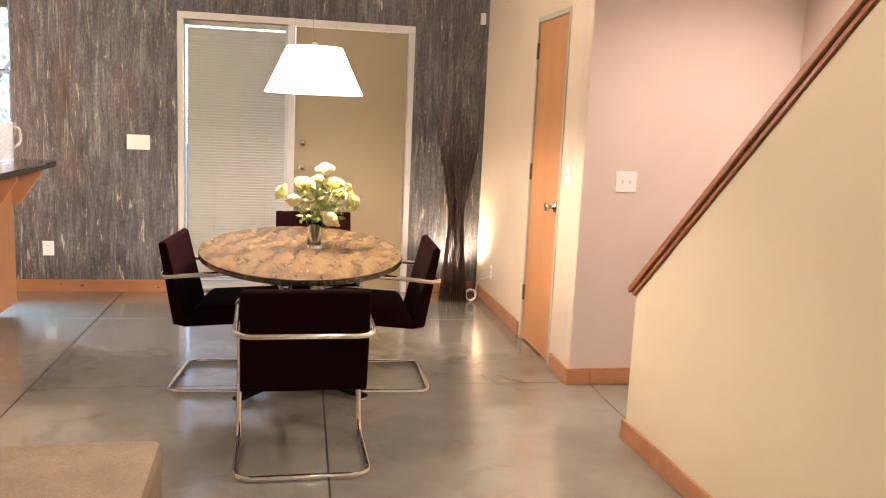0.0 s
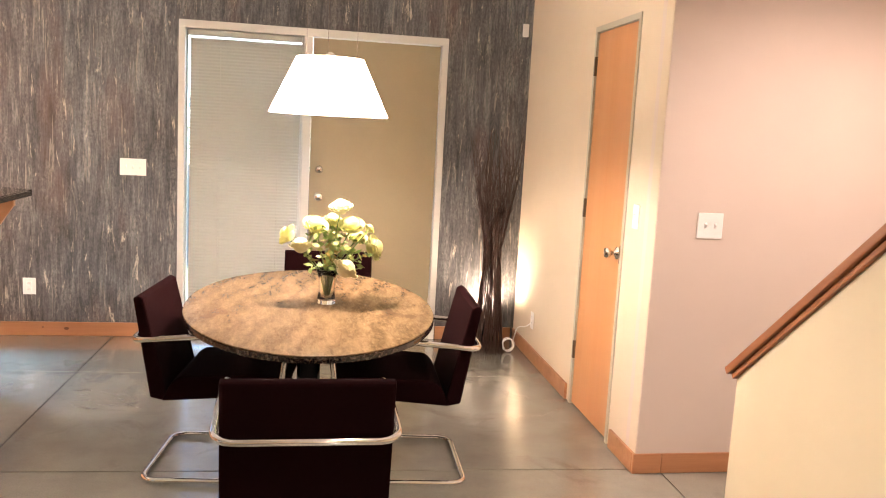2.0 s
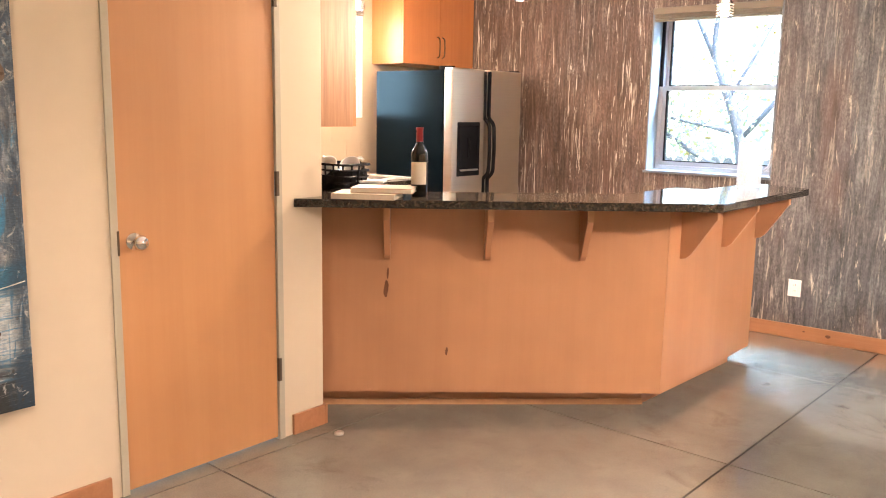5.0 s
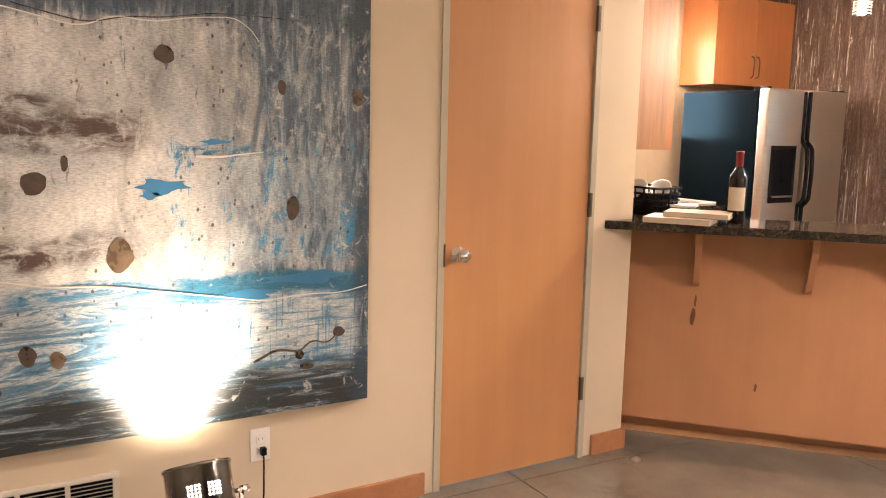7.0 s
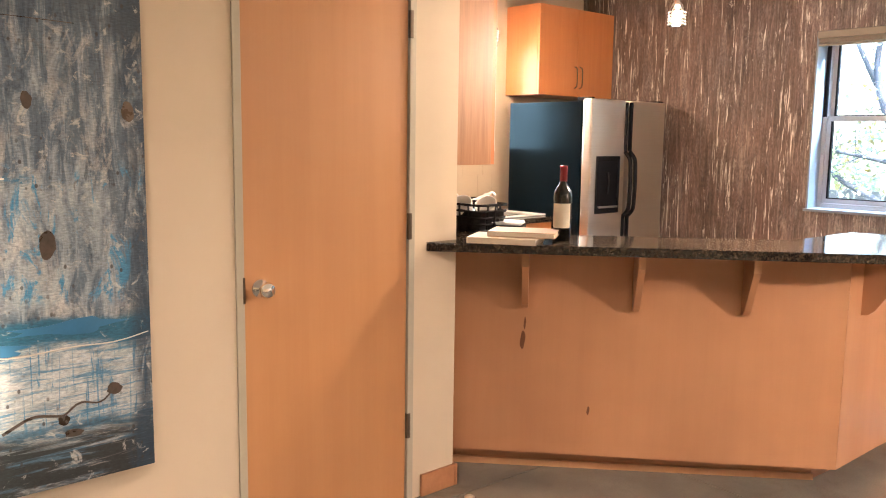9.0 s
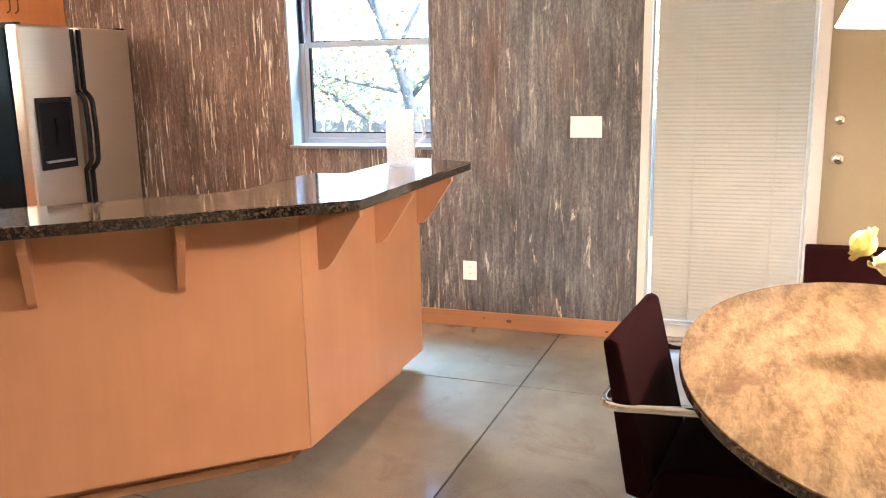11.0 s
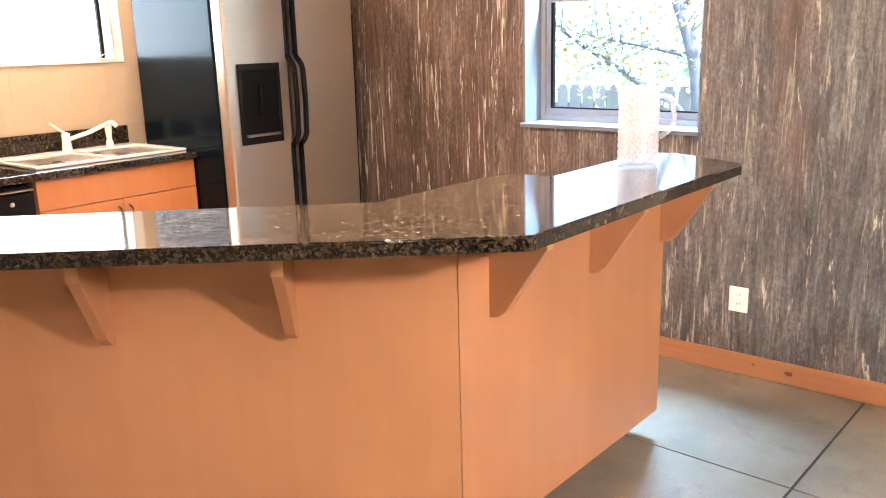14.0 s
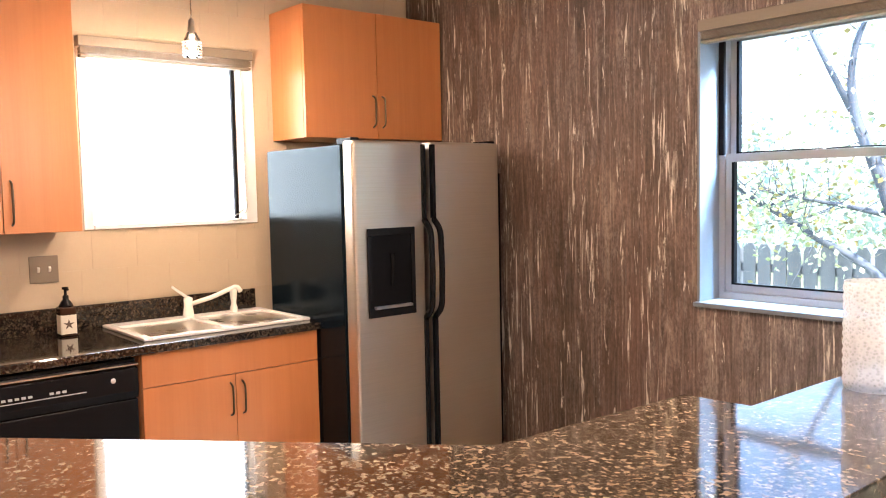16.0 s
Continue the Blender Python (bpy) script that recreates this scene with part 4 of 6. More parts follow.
part("edge_band", bm, M_LAMINATE, top, "granite edge, its shade put in a near-black tone")
bm = B()
prism(bm, outer, 1.0587, 1.061, 'z', 0.001)
part("slab", bm, M_GRANITE, top, "brown flecked granite surface")

bar = thing("bar", "birch plywood bar front with corbels", "bar counter")
P_N, CORNER = 4.772, (-1.285, 5.222)
start = on_bar(0.83, P_N)
bm = B()
prism(bm, [start, CORNER, (CORNER[0] - 0.055, CORNER[1] + 0.035), on_bar(0.78, P_N + 0.04)], 0.095, 1.0235, 'z')
part("front_panel", bm, M_BARWOOD, bar, "birch plywood")
bm = B()
prism(bm, [(CORNER[0] + 0.001, CORNER[1] + 0.002), (-1.268, 6.385), (-1.31, 6.385), (CORNER[0] - 0.05, CORNER[1] + 0.04)], 0.095, 1.0235, 'z')
part("side_panel", bm, M_BARWOOD, bar, "birch plywood")
bm = B()
prism(bm, [(-1.312, 6.384), (-1.40, 6.384), (-1.40, 5.35), on_bar(0.95, P_N + 0.13), on_bar(0.78, P_N + 0.042), (-1.342, 5.262)], 0.095, 1.0235, 'z')
part("body", bm, M_CABWOOD, bar)
bm = B()
prism(bm, [on_bar(0.72, P_N + 0.085), (-1.408, 5.275), (-1.353, 6.30), (-1.39, 6.30), (-1.44, 5.31), on_bar(0.72, P_N + 0.12)], 0.0, 0.094, 'z')
part("toe_kick", bm, M_BARWOOD, bar, "recessed plywood toe kick")
bm = B()
prism(bm, [on_bar(0.72, P_N + 0.072), (-1.396, 5.27), (-1.409, 5.278), on_bar(0.72, P_N + 0.084)], 0.0, 0.03, 'z')
part("base_strip", bm, M_CORBEL, bar, "pale plywood strip")


def corbel_mesh():
    bm = B()
    prism(bm, [(0, 1.0235), (0.175, 1.0235), (0.175, 0.955), (0.055, 0.775), (0.03, 0.755), (0, 0.750)], -0.014, 0.014, 'x', 0.002)
    return mesh_of("corbel", bm, M_BARWOOD)


cm = corbel_mesh()
bm = B()
box(bm, -0.0145, 0.0145, 0.1752, 0.179, 0.955, 1.0235)
em = mesh_of("edge_strip", bm, M_CORBEL)
for s, z, w2, h2 in ((1.157, 0.605, 0.011, 0.042), (1.165, 0.68, 0.005, 0.028), (1.45, 0.30, 0.006, 0.020)):
    bm = B()
    ring = [(w2 * math.cos(2 * math.pi * k / 14) * (1 + 0.3 * math.sin(2 * math.pi * k / 7)), z + h2 * math.sin(2 * math.pi * k / 14)) for k in range(14)]
    prism(bm, ring, -0.0062 if s > 1.3 else -0.0036, 0.0008, 'y')
    part("wood_knot", bm, M_KNOT, bar, "dark wood knot", pose(*on_bar(s, P_N), 0, 0, 0, math.degrees(math.atan2(DIR.y, DIR.x))))
bm = B()
prism(bm, [(0.012 * math.cos(2 * math.pi * k / 14), 0.702 + 0.010 * math.sin(2 * math.pi * k / 14)) for k in range(14)], -0.0012, 0.0008, 'y')
part("wood_knot", bm, M_KNOT, bar, "dark wood knot", pose(-1.284, 5.337, 0, 0, 0, 89))
DEG1 = math.degrees(math.atan2(DIR.y, DIR.x)) + 180
for x, y, turn in [(*on_bar(s, P_N), DEG1) for s in (1.163, 1.633, 2.085)] + [(-1.284, 5.365, -90), (-1.277, 5.88, -90), (-1.2685, 6.365, -90)]:
    ob = new("corbel", cm)
    ob.parent = bar
    ob.matrix_basis = pose(x, y, 0, 0, 0, turn)
    e = new("edge_strip", em)
    e.parent = ob
    tagged(e, "pale plywood edge")

# ---- refrigerator ----
fr = thing("refrigerator", "side-by-side stainless refrigerator with black sides and dispenser", "refrigerator", pose(-3.35, 6.113, 0))
W, H = 0.852, 1.75
bm = B()
box(bm, -0.74, -0.085, 0.0, W, 0.02, H - 0.015, 0.008)
part("body", bm, M_FRIDGESIDE, fr, "black textured steel cabinet")
bm = B()
box(bm, -0.70, -0.06, 0.02, W - 0.02, 0.0, 0.06)
part("kick_grille", bm, M_BLACK, fr)
split = 0.405
for nm, y0, y1 in (("freezer_door", 0.002, split - 0.022), ("fridge_door", split + 0.022, W - 0.002)):
    bm = B()
    box(bm, -0.078, 0.0, y0, y1, 0.075, H, 0.014)
    dr = part(nm, bm, M_STEEL, fr, "brushed stainless steel door")
    if nm == "freezer_door":
        bm = B()
        for a, c, q0, q1 in ((0.062, 0.318, 1.34, 1.372), (0.062, 0.318, 0.985, 1.03), (0.062, 0.085, 1.03, 1.34), (0.295, 0.318, 1.03, 1.34)):
            box(bm, 0.0005, 0.010, a, c, q0, q1, 0.003)
        disp = part("dispenser", bm, M_BLACK, dr, "black ice and water dispenser")
        # Flat plate; black plastic darkened for the shade of a deep niche.
        bm = B()
        box(bm, 0.0006, 0.003, 0.085, 0.295, 1.03, 1.34)
        part("recess", bm, M_SCREEN, disp)
        bm = B()
        tube(bm, [(0.008, 0.19, 1.26), (0.018, 0.188, 1.20), (0.012, 0.183, 1.12)], 0.012, 8, taper=0.007)
        part("spout", bm, M_BLACK, disp)
        bm = B()
        box(bm, 0.003, 0.022, 0.09, 0.29, 1.022, 1.034, 0.002)
        part("drip_tray", bm, M_NICKEL, disp)
    bm = B()
    s = -1 if nm == "freezer_door" else 1
    yy = split + s * 0.028
    box(bm, -0.01, 0.012, yy - 0.010, yy + 0.010, 1.405, H - 0.012, 0.003)
    box(bm, -0.01, 0.012, yy - 0.010, yy + 0.010, 0.08, 0.955, 0.003)
    tube(bm, rounded([(0.004, yy, 1.40), (0.05, yy, 1.355), (0.058, yy, 1.18), (0.05, yy, 1.0), (0.004, yy, 0.955)], 0.05), 0.014, 10)
    part("handle", bm, M_BLACK, dr, "black door handle")
for y in (0.03, W - 0.03):
    bm = B()
    box(bm, -0.13, -0.02, y - 0.022, y + 0.022, H - 0.014, H + 0.012, 0.004)
    part("hinge_cover", bm, M_BLACK, fr)

# ---- cabinets ----
def bar_pull(bm_target, x, y, z0, z1):
    tube(bm_target, rounded([(x, y, z0), (x + 0.026, y, z0 + 0.012), (x + 0.028, y, (z0 + z1) / 2), (x + 0.026, y, z1 - 0.012), (x, y, z1)], 0.02), 0.0045, 8)


def cabinet(name, label, m, depth, y0, y1, z0, z1, doors, pulls, category="cabinet", top_panel=None, group="", side_mat=None):
    """A box with flush slab doors on its +x face; doors: (y0, y1, z0, z1)."""
    c = thing(name, label, category, m, group)
    bm = B()
    box(bm, -depth, -0.021, y0, y1, z0, z1, 0.002)
    part("body", bm, side_mat or M_CABWOOD, c)
    for i, (a, b2, q0, q1) in enumerate(doors):
        bm = B()
        box(bm, -0.0205, 0.0, a + 0.0015, b2 - 0.0015, q0 + 0.0015, q1 - 0.0015, 0.0015)
        d = part("cabinet_door" if q1 - q0 > 0.25 else "drawer_front", bm, M_CABWOOD, c)
        if pulls[i]:
            bm = B()
            bar_pull(bm, 0.0, *pulls[i])
            part("handle", bm, M_BRONZE, d, "slim bronze pull")
    return c


cabinet("wall_cabinet", "orange maple cabinet above the refrigerator", pose(-3.95, 0, 0), 0.328, 6.255, 7.115, 1.80, 2.44,
        [(6.255, 6.685, 1.80, 2.44), (6.685, 7.115, 1.80, 2.44)], [(6.655, 1.86, 2.02), (6.715, 1.86, 2.02)])
cabinet("wall_cabinet", "orange maple wall cabinet beside the sink window", pose(-3.93, 0, 0), 0.347, 4.62, 5.193, 1.395, 2.44,
        [(4.62, 4.905, 1.395, 2.44), (4.905, 5.193, 1.395, 2.44)], [(4.868, 1.43, 1.60), (4.936, 1.43, 1.60)])
cabinet("wall_cabinet", "maple wall cabinet with a grained end panel by the bar", pose(0, 4.245, 0, 0, 0, 90), 0.222, 2.40, 3.30, 1.365, 2.44,
        [(2.40, 2.85, 1.365, 2.44), (2.85, 3.30, 1.365, 2.44)], [(2.82, 1.42, 1.56), (2.88, 1.42, 1.56)], side_mat=M_GRAIN)
cabinet("sink_cabinet", "orange maple sink base cabinet with two doors", pose(-3.66, 0, 0), 0.61, 5.305, 6.105, 0.10, 0.913,
        [(5.305, 6.105, 0.775, 0.913), (5.305, 5.70, 0.11, 0.775), (5.70, 6.105, 0.11, 0.775)], [None, (5.675, 0.60, 0.74), (5.73, 0.60, 0.74)])
cabinet("base_cabinet", "orange maple base cabinet beside the dishwasher", pose(-3.66, 0, 0), 0.61, 4.035, 4.675, 0.10, 0.913,
        [(4.035, 4.675, 0.70, 0.913), (4.035, 4.675, 0.11, 0.70)], [None, None])
dw = thing("dishwasher", "black dishwasher under the counter", "dishwasher", pose(-3.655, 4.69, 0))
bm = B()
box(bm, -0.58, -0.03, 0.0, 0.60, 0.10, 0.90, 0.003)
part("body", bm, M_BLACK, dw)
bm = B()
box(bm, -0.028, 0.0, 0.004, 0.596, 0.13, 0.745, 0.006)
part("door", bm, M_BLACK, dw)
bm = B()
prism(bm, [(-0.028, 0.75), (0.004, 0.75), (0.012, 0.78), (0.010, 0.868), (-0.028, 0.875)], 0.004, 0.596, 'y', 0.002)
panel = part("control_panel", bm, M_BLACK, dw, "black control panel with white marks")
for i in range(9):
    bm = B()
    y = 0.09 + i * 0.022 + (0.05 if i > 5 else 0)
    box(bm, 0.0112, 0.0128, y, y + 0.014, 0.815, 0.824)
    part("button", bm, M_GREYPRINT, panel)
bm = B()
box(bm, 0.0112, 0.0125, 0.085, 0.40, 0.803, 0.806)
part("button_line", bm, M_GREYPRINT, panel)
bm = B()
lathe(bm, [(0.010, 0), (0.009, 0.004), (0.0001, 0.0045)], 12, caps=False)
part("indicator", bm, M_GREYPRINT, panel, "", pose(0.011, 0.50, 0.83, 0, 90, 0))
bm = B()
box(bm, -0.028, 0.006, 0.0, 0.60, 0.878, 0.884)
part("trim_strip", bm, M_NICKEL, dw)

bm = B()
prism(bm, [(-4.268, 4.03), (-3.63, 4.03), (-3.63, 6.108), (-4.268, 6.108)], 0.916, 0.95, 'z', 0.005)
solid("kitchen_counter", bm, M_LAMINATE, "dark speckled countertop round the sink", "countertop")
bm = B()
box(bm, -4.268, -4.248, 4.03, 6.108, 0.951, 1.055, 0.004)
solid("backsplash", bm, M_LAMINATE, "low dark granite backsplash behind the sink", "backsplash")

# sink
sk = thing("sink", "white double-bowl kitchen sink set in the counter", "sink", pose(-3.95, 5.735, 0.951))
bm = B()
x0, x1, y0, y1 = -0.27, 0.235, -0.395, 0.37
for a, b2, c, d in ((x0, x1, y0, y0 + 0.035), (x0, x1, y1 - 0.035, y1), (x0, x0 + 0.10, y0 + 0.035, y1 - 0.035), (x1 - 0.035, x1, y0 + 0.035, y1 - 0.035), (x0 + 0.10, x1 - 0.035, -0.03, 0.005)):
    box(bm, a, b2, c, d, 0, 0.013, 0.004)
part("rim", bm, M_SINK, sk)
for c, d in ((y0 + 0.035, -0.03), (0.005, y1 - 0.035)):
    # Flat plates; the duller metal stands for shade inside the bowls.
    bm = B()
    a, b2 = x0 + 0.10, x1 - 0.035
    box(bm, a, b2, c, d, 0.0006, 0.002)
    part("bowl", bm, M_NICKEL, sk, "flat sink bowl, its shade put in the grey tone")
fa = thing("faucet", "white lever faucet with a sprayer beside it", "faucet", pose(-4.17, 5.72, 0.965))
bm = B()
lathe(bm, [(0.026, 0), (0.024, 0.02), (0.02, 0.05), (0.021, 0.085), (0.0001, 0.095)], 16, caps=False)
part("base", bm, M_SINK, fa)
bm = B()
tube(bm, rounded([(0, 0.01, 0.055), (0.06, 0.09, 0.085), (0.12, 0.19, 0.135), (0.14, 0.20, 0.11)], 0.02), 0.011, 10)
part("spout", bm, M_SINK, fa)
bm = B()
tube(bm, [(0, 0, 0.085), (0.0, -0.05, 0.125), (0.0, -0.075, 0.145)], 0.008, 8, taper=0.006)
part("lever", bm, M_SINK, fa)
bm = B()
lathe(bm, [(0.02, 0), (0.018, 0.02), (0.012, 0.04), (0.017, 0.08), (0.019, 0.115), (0.0001, 0.125)], 14, centre=(0.02, 0.22, 0), caps=False)
part("sprayer", bm, M_SINK, fa)
sp = thing("soap_dispenser", "brown soap bottle with a black pump and star label", "soap bottle", pose(-4.12, 5.165, 0.951))
bm = B()
box(bm, -0.03, 0.03, -0.033, 0.033, 0.0, 0.125, 0.008)
part("bottle", bm, M_AMBER, sp)
bm = B()
box(bm, -0.0305, 0.0305, -0.0335, 0.0335, 0.004, 0.096, 0.008)
part("label", bm, M_LABEL, sp, "cream paper label")
bm = B()
lathe(bm, [(0.03, 0.126), (0.018, 0.148), (0.012, 0.152), (0.012, 0.17), (0.006, 0.172), (0.006, 0.195), (0.013, 0.196), (0.013, 0.206), (0.0001, 0.207)], 14, caps=False)
tube(bm, [(0, 0, 0.20), (0.035, 0, 0.197)], 0.005, 8)
part("pump", bm, M_BLACK, sp, "black pump")
bm = B()
star = [((0.024 if k % 2 == 0 else 0.008) * math.sin(math.pi * k / 5), 0.050 + (0.024 if k % 2 == 0 else 0.008) * math.cos(math.pi * k / 5)) for k in range(10)]
prism(bm, star, 0.0307, 0.0315, 'x')
part("star_print", bm, M_STAR, sp)

# Black strip added so the gap beside the refrigerator stays dark.
bm = B()
box(bm, -3.56, -3.50, 6.985, 7.115, 0.0, 1.61, 0.003)
solid("filler_panel", bm, M_BLACK, "narrow black strip in the gap between refrigerator and wall", "panel")

# ---- dining table, chairs, pendant ----
TX, TY = 0.568, 4.835
tb = thing("dining_table", "oval banded tan stone table on a chrome pedestal", "table", pose(TX, TY, 0))
bm = B()
A2, B2 = 0.521, 0.835
rim = [(A2 * math.cos(2 * math.pi * k / 72), B2 * math.sin(2 * math.pi * k / 72)) for k in range(72)]
prism(bm, rim, 0.7345, 0.74, 'z', 0.002)
part("tabletop", bm, M_STONE, tb, "banded tan stone slab")
bm = B()
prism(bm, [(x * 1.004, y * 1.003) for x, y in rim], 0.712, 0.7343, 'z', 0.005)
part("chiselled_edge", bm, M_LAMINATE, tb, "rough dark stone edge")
bm = B()
lathe(bm, [(0.055, 0.06), (0.05, 0.10), (0.05, 0.66), (0.075, 0.695), (0.0001, 0.696)], 20, caps=False)
part("pedestal", bm, M_BLACK, tb, "black steel column")
for k in range(4):
    a = 45 + 90 * k
    q = pose(0, 0, 0, 0, 0, a)
    bm = B()
    prism(bm, [(0.03, 0.10), (0.20, 0.075), (0.455, 0.032), (0.455, 0.018), (0.03, 0.045)], -0.025, 0.025, 'y', 0.004)
    lg = part("foot", bm, M_BLACK, tb, "", q)
    bm = B()
    lathe(bm, [(0.018, 0.0), (0.018, 0.012), (0.01, 0.02)], 12, centre=(0.435, 0, 0))
    part("glide", bm, M_CHROME, lg)
    bm = B()
    prism(bm, [(0.02, 0.66), (0.30, 0.70), (0.30, 0.711), (0.02, 0.711)], -0.02, 0.02, 'y', 0.003)
    part("top_arm", bm, M_BLACK, tb, "", q)


def dining_chair():
    """A cantilever armchair that faces +y, its back at the origin."""
    c = thing("dining_chair", "dark maroon upholstered armchair on a chrome cantilever tube", "chair", group="chairs round the table")
    w = 0.250
    bm = B()
    prism(bm, [(-0.055, 0.362), (-0.005, 0.352), (0.008, 0.39), (-0.083, 0.775), (-0.104, 0.787), (-0.125, 0.775)], -w, w, 'x', 0.009)
    part("backrest", bm, M_MAROON, c)
    bm = B()
    prism(bm, [(-0.015, 0.345), (0.46, 0.385), (0.50, 0.415), (0.49, 0.455), (0.40, 0.475), (0.06, 0.452), (0.03, 0.43)], -w + 0.004, w - 0.004, 'x', 0.014)
    part("seat", bm, M_MAROON, c)
    u = w + 0.018
    bm = B()
    path = [(0, -0.125, 0.605), (u, -0.125, 0.605), (u, 0.30, 0.645), (u, 0.50, 0.60), (u, 0.455, 0.30), (u, 0.37, 0.02), (u, -0.09, 0.014), (-u, -0.09, 0.014), (-u, 0.37, 0.02), (-u, 0.455, 0.30), (-u, 0.50, 0.60), (-u, 0.30, 0.645), (-u, -0.125, 0.605)]
    tube(bm, rounded(path, 0.075, 7, closed=True), 0.0125, 12, closed=True)
    part("frame", bm, M_CHROME, c, "polished chrome tube")
    for s in (-1, 1):
        bm = B()
        tube(bm, [(s * (w - 0.02), 0.40, 0.39), (s * u, 0.47, 0.39)], 0.008, 8)
        part("seat_bracket", bm, M_CHROME, c)
    return c


ch = dining_chair()
ch.matrix_basis = pose(0.545, 3.705, 0, 0, 0, 0)
copy_thing(ch, pose(0.012, 4.95, 0, 0, 0, -97))
copy_thing(ch, pose(1.165, 4.865, 0, 0, 0, 87))
copy_thing(ch, pose(0.69, 5.98, 0, 0, 0, 180))

pn = thing("pendant_lamp", "lit white cone pendant lamp hanging over the table", "pendant lamp", pose(0.62, 4.9, 0))
bm = B()
prof = [(0.253, 1.548), (0.142, 1.784), (0.139, 1.783), (0.250, 1.549)]
for (r0, z0), (r1, z1) in zip(prof, prof[1:] + prof[:1]):
    a = [bm.verts.new((r0 * math.cos(2 * math.pi * k / 48), r0 * math.sin(2 * math.pi * k / 48), z0)) for k in range(48)]
    b2 = [bm.verts.new((r1 * math.cos(2 * math.pi * k / 48), r1 * math.sin(2 * math.pi * k / 48), z1)) for k in range(48)]
    for k in range(48):
        f = bm.faces.new((a[k], a[(k + 1) % 48], b2[(k + 1) % 48], b2[k]))
        f.smooth = True
bmesh.ops.remove_doubles(bm, verts=bm.verts[:], dist=0.00005)
part("shade", bm, M_SHADE, pn, "glowing white shade")
bm = B()
for k in range(3):
    a = 2 * math.pi * k / 3 + 0.4
    tube(bm, [(0.02 * math.cos(a), 0.02 * math.sin(a), 1.782), (0.139 * math.cos(a), 0.139 * math.sin(a), 1.782)], 0.003, 6)
lathe(bm, [(0.02, 1.76), (0.02, 1.80), (0.006, 1.81)], 12)
part("spider", bm, M_NICKEL, pn)
for k in range(3):
    a = 2 * math.pi * k / 3 + 0.4
    bm = B()
    tube(bm, [(0.125 * math.cos(a), 0.125 * math.sin(a), 1.784), (0.125 * math.cos(a), 0.125 * math.sin(a), CEIL - 0.03)], 0.0007, 5)
    part("cable", bm, M_BRONZE, pn)
bm = B()
lathe(bm, [(0.14, CEIL - 0.03), (0.145, CEIL - 0.001)], 24)
part("canopy", bm, M_NICKEL, pn)


def mini_pendant(x, y, z, kelvin_label, power):
    p = thing("mini_pendant", kelvin_label, "pendant lamp", pose(x, y, 0), "small glass pendants")
    bm = B()
    lathe(bm, [(0.020, z + 0.10), (0.034, z + 0.07), (0.037, z), (0.034, z), (0.031, z + 0.068), (0.018, z + 0.096)], 18, caps=False)
    s = part("shade", bm, M_GLASS, p, "ribbed clear glass")
    for i in range(5):
        bm = B()
        ring = [((0.038) * math.cos(2 * math.pi * k / 18), 0.038 * math.sin(2 * math.pi * k / 18), z + 0.008 + i * 0.013) for k in range(18)]
        tube(bm, ring, 0.003, 5, closed=True)
        part("ring", bm, M_PLATE, s)
    bm = B()
    lathe(bm, [(0.0001, z + 0.015), (0.014, z + 0.022), (0.017, z + 0.04), (0.011, z + 0.065), (0.0001, z + 0.067)], 14, caps=False)
    part("bulb", bm, M_BULB, p)
    bm = B()
    lathe(bm, [(0.012, z + 0.068), (0.016, z + 0.10), (0.012, z + 0.15), (0.003, z + 0.16)], 14)
    part("socket", bm, M_NICKEL, p)
    bm = B()
    tube(bm, [(0, 0, z + 0.155), (0, 0, CEIL - 0.02)], 0.0025, 6)
    part("cord", bm, M_NICKEL, p)
    bm = B()
    lathe(bm, [(0.045, CEIL - 0.025), (0.05, CEIL - 0.001)], 18)
    part("canopy", bm, M_NICKEL, p)
    lamp("mini_pendant_light", 'POINT', pose(x, y, z - 0.01), power, WARM, soft=0.02)


for x, y, z, power in ((-2.04, 5.02, 1.985, 8.0), (-1.24, 5.60, 1.915, 8.0), (-3.80, 5.63, 2.11, 6.5)):
    mini_pendant(x, y, z, "small ribbed glass pendant with a lit bulb", power)


# Ceiling fittings out of view, added to light the room.
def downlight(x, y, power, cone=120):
    d = thing("recessed_downlight", "assumed round ceiling light, switched on, its fitting unseen", "ceiling light", pose(x, y, CEIL), "recessed ceiling lights")
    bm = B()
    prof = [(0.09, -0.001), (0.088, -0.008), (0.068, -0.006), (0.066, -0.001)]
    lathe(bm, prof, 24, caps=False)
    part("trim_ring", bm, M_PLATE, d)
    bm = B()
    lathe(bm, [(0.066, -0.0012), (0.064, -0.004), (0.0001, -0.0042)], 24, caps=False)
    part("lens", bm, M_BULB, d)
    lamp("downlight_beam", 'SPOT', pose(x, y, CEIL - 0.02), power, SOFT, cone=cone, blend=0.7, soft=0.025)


# Landing and bar positions follow floor shadows; the other three are added fill light.
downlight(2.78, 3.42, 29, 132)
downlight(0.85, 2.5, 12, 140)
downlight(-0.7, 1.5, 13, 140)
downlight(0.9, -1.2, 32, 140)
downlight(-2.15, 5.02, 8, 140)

# ---- flowers in a glass vase ----
fv = thing("flower_vase", "clear glass vase of cream ranunculus on the table", "flower vase", pose(0.635, 4.845, 0.741))
bm = B()
lathe(bm, [(0.0001, 0.0), (0.038, 0.0), (0.040, 0.012), (0.034, 0.06), (0.036, 0.11), (0.046, 0.15), (0.0435, 0.15), (0.0335, 0.11), (0.031, 0.06), (0.034, 0.022), (0.0001, 0.020)], 24, caps=False)
part("vase", bm, M_GLASS, fv, "clear glass")
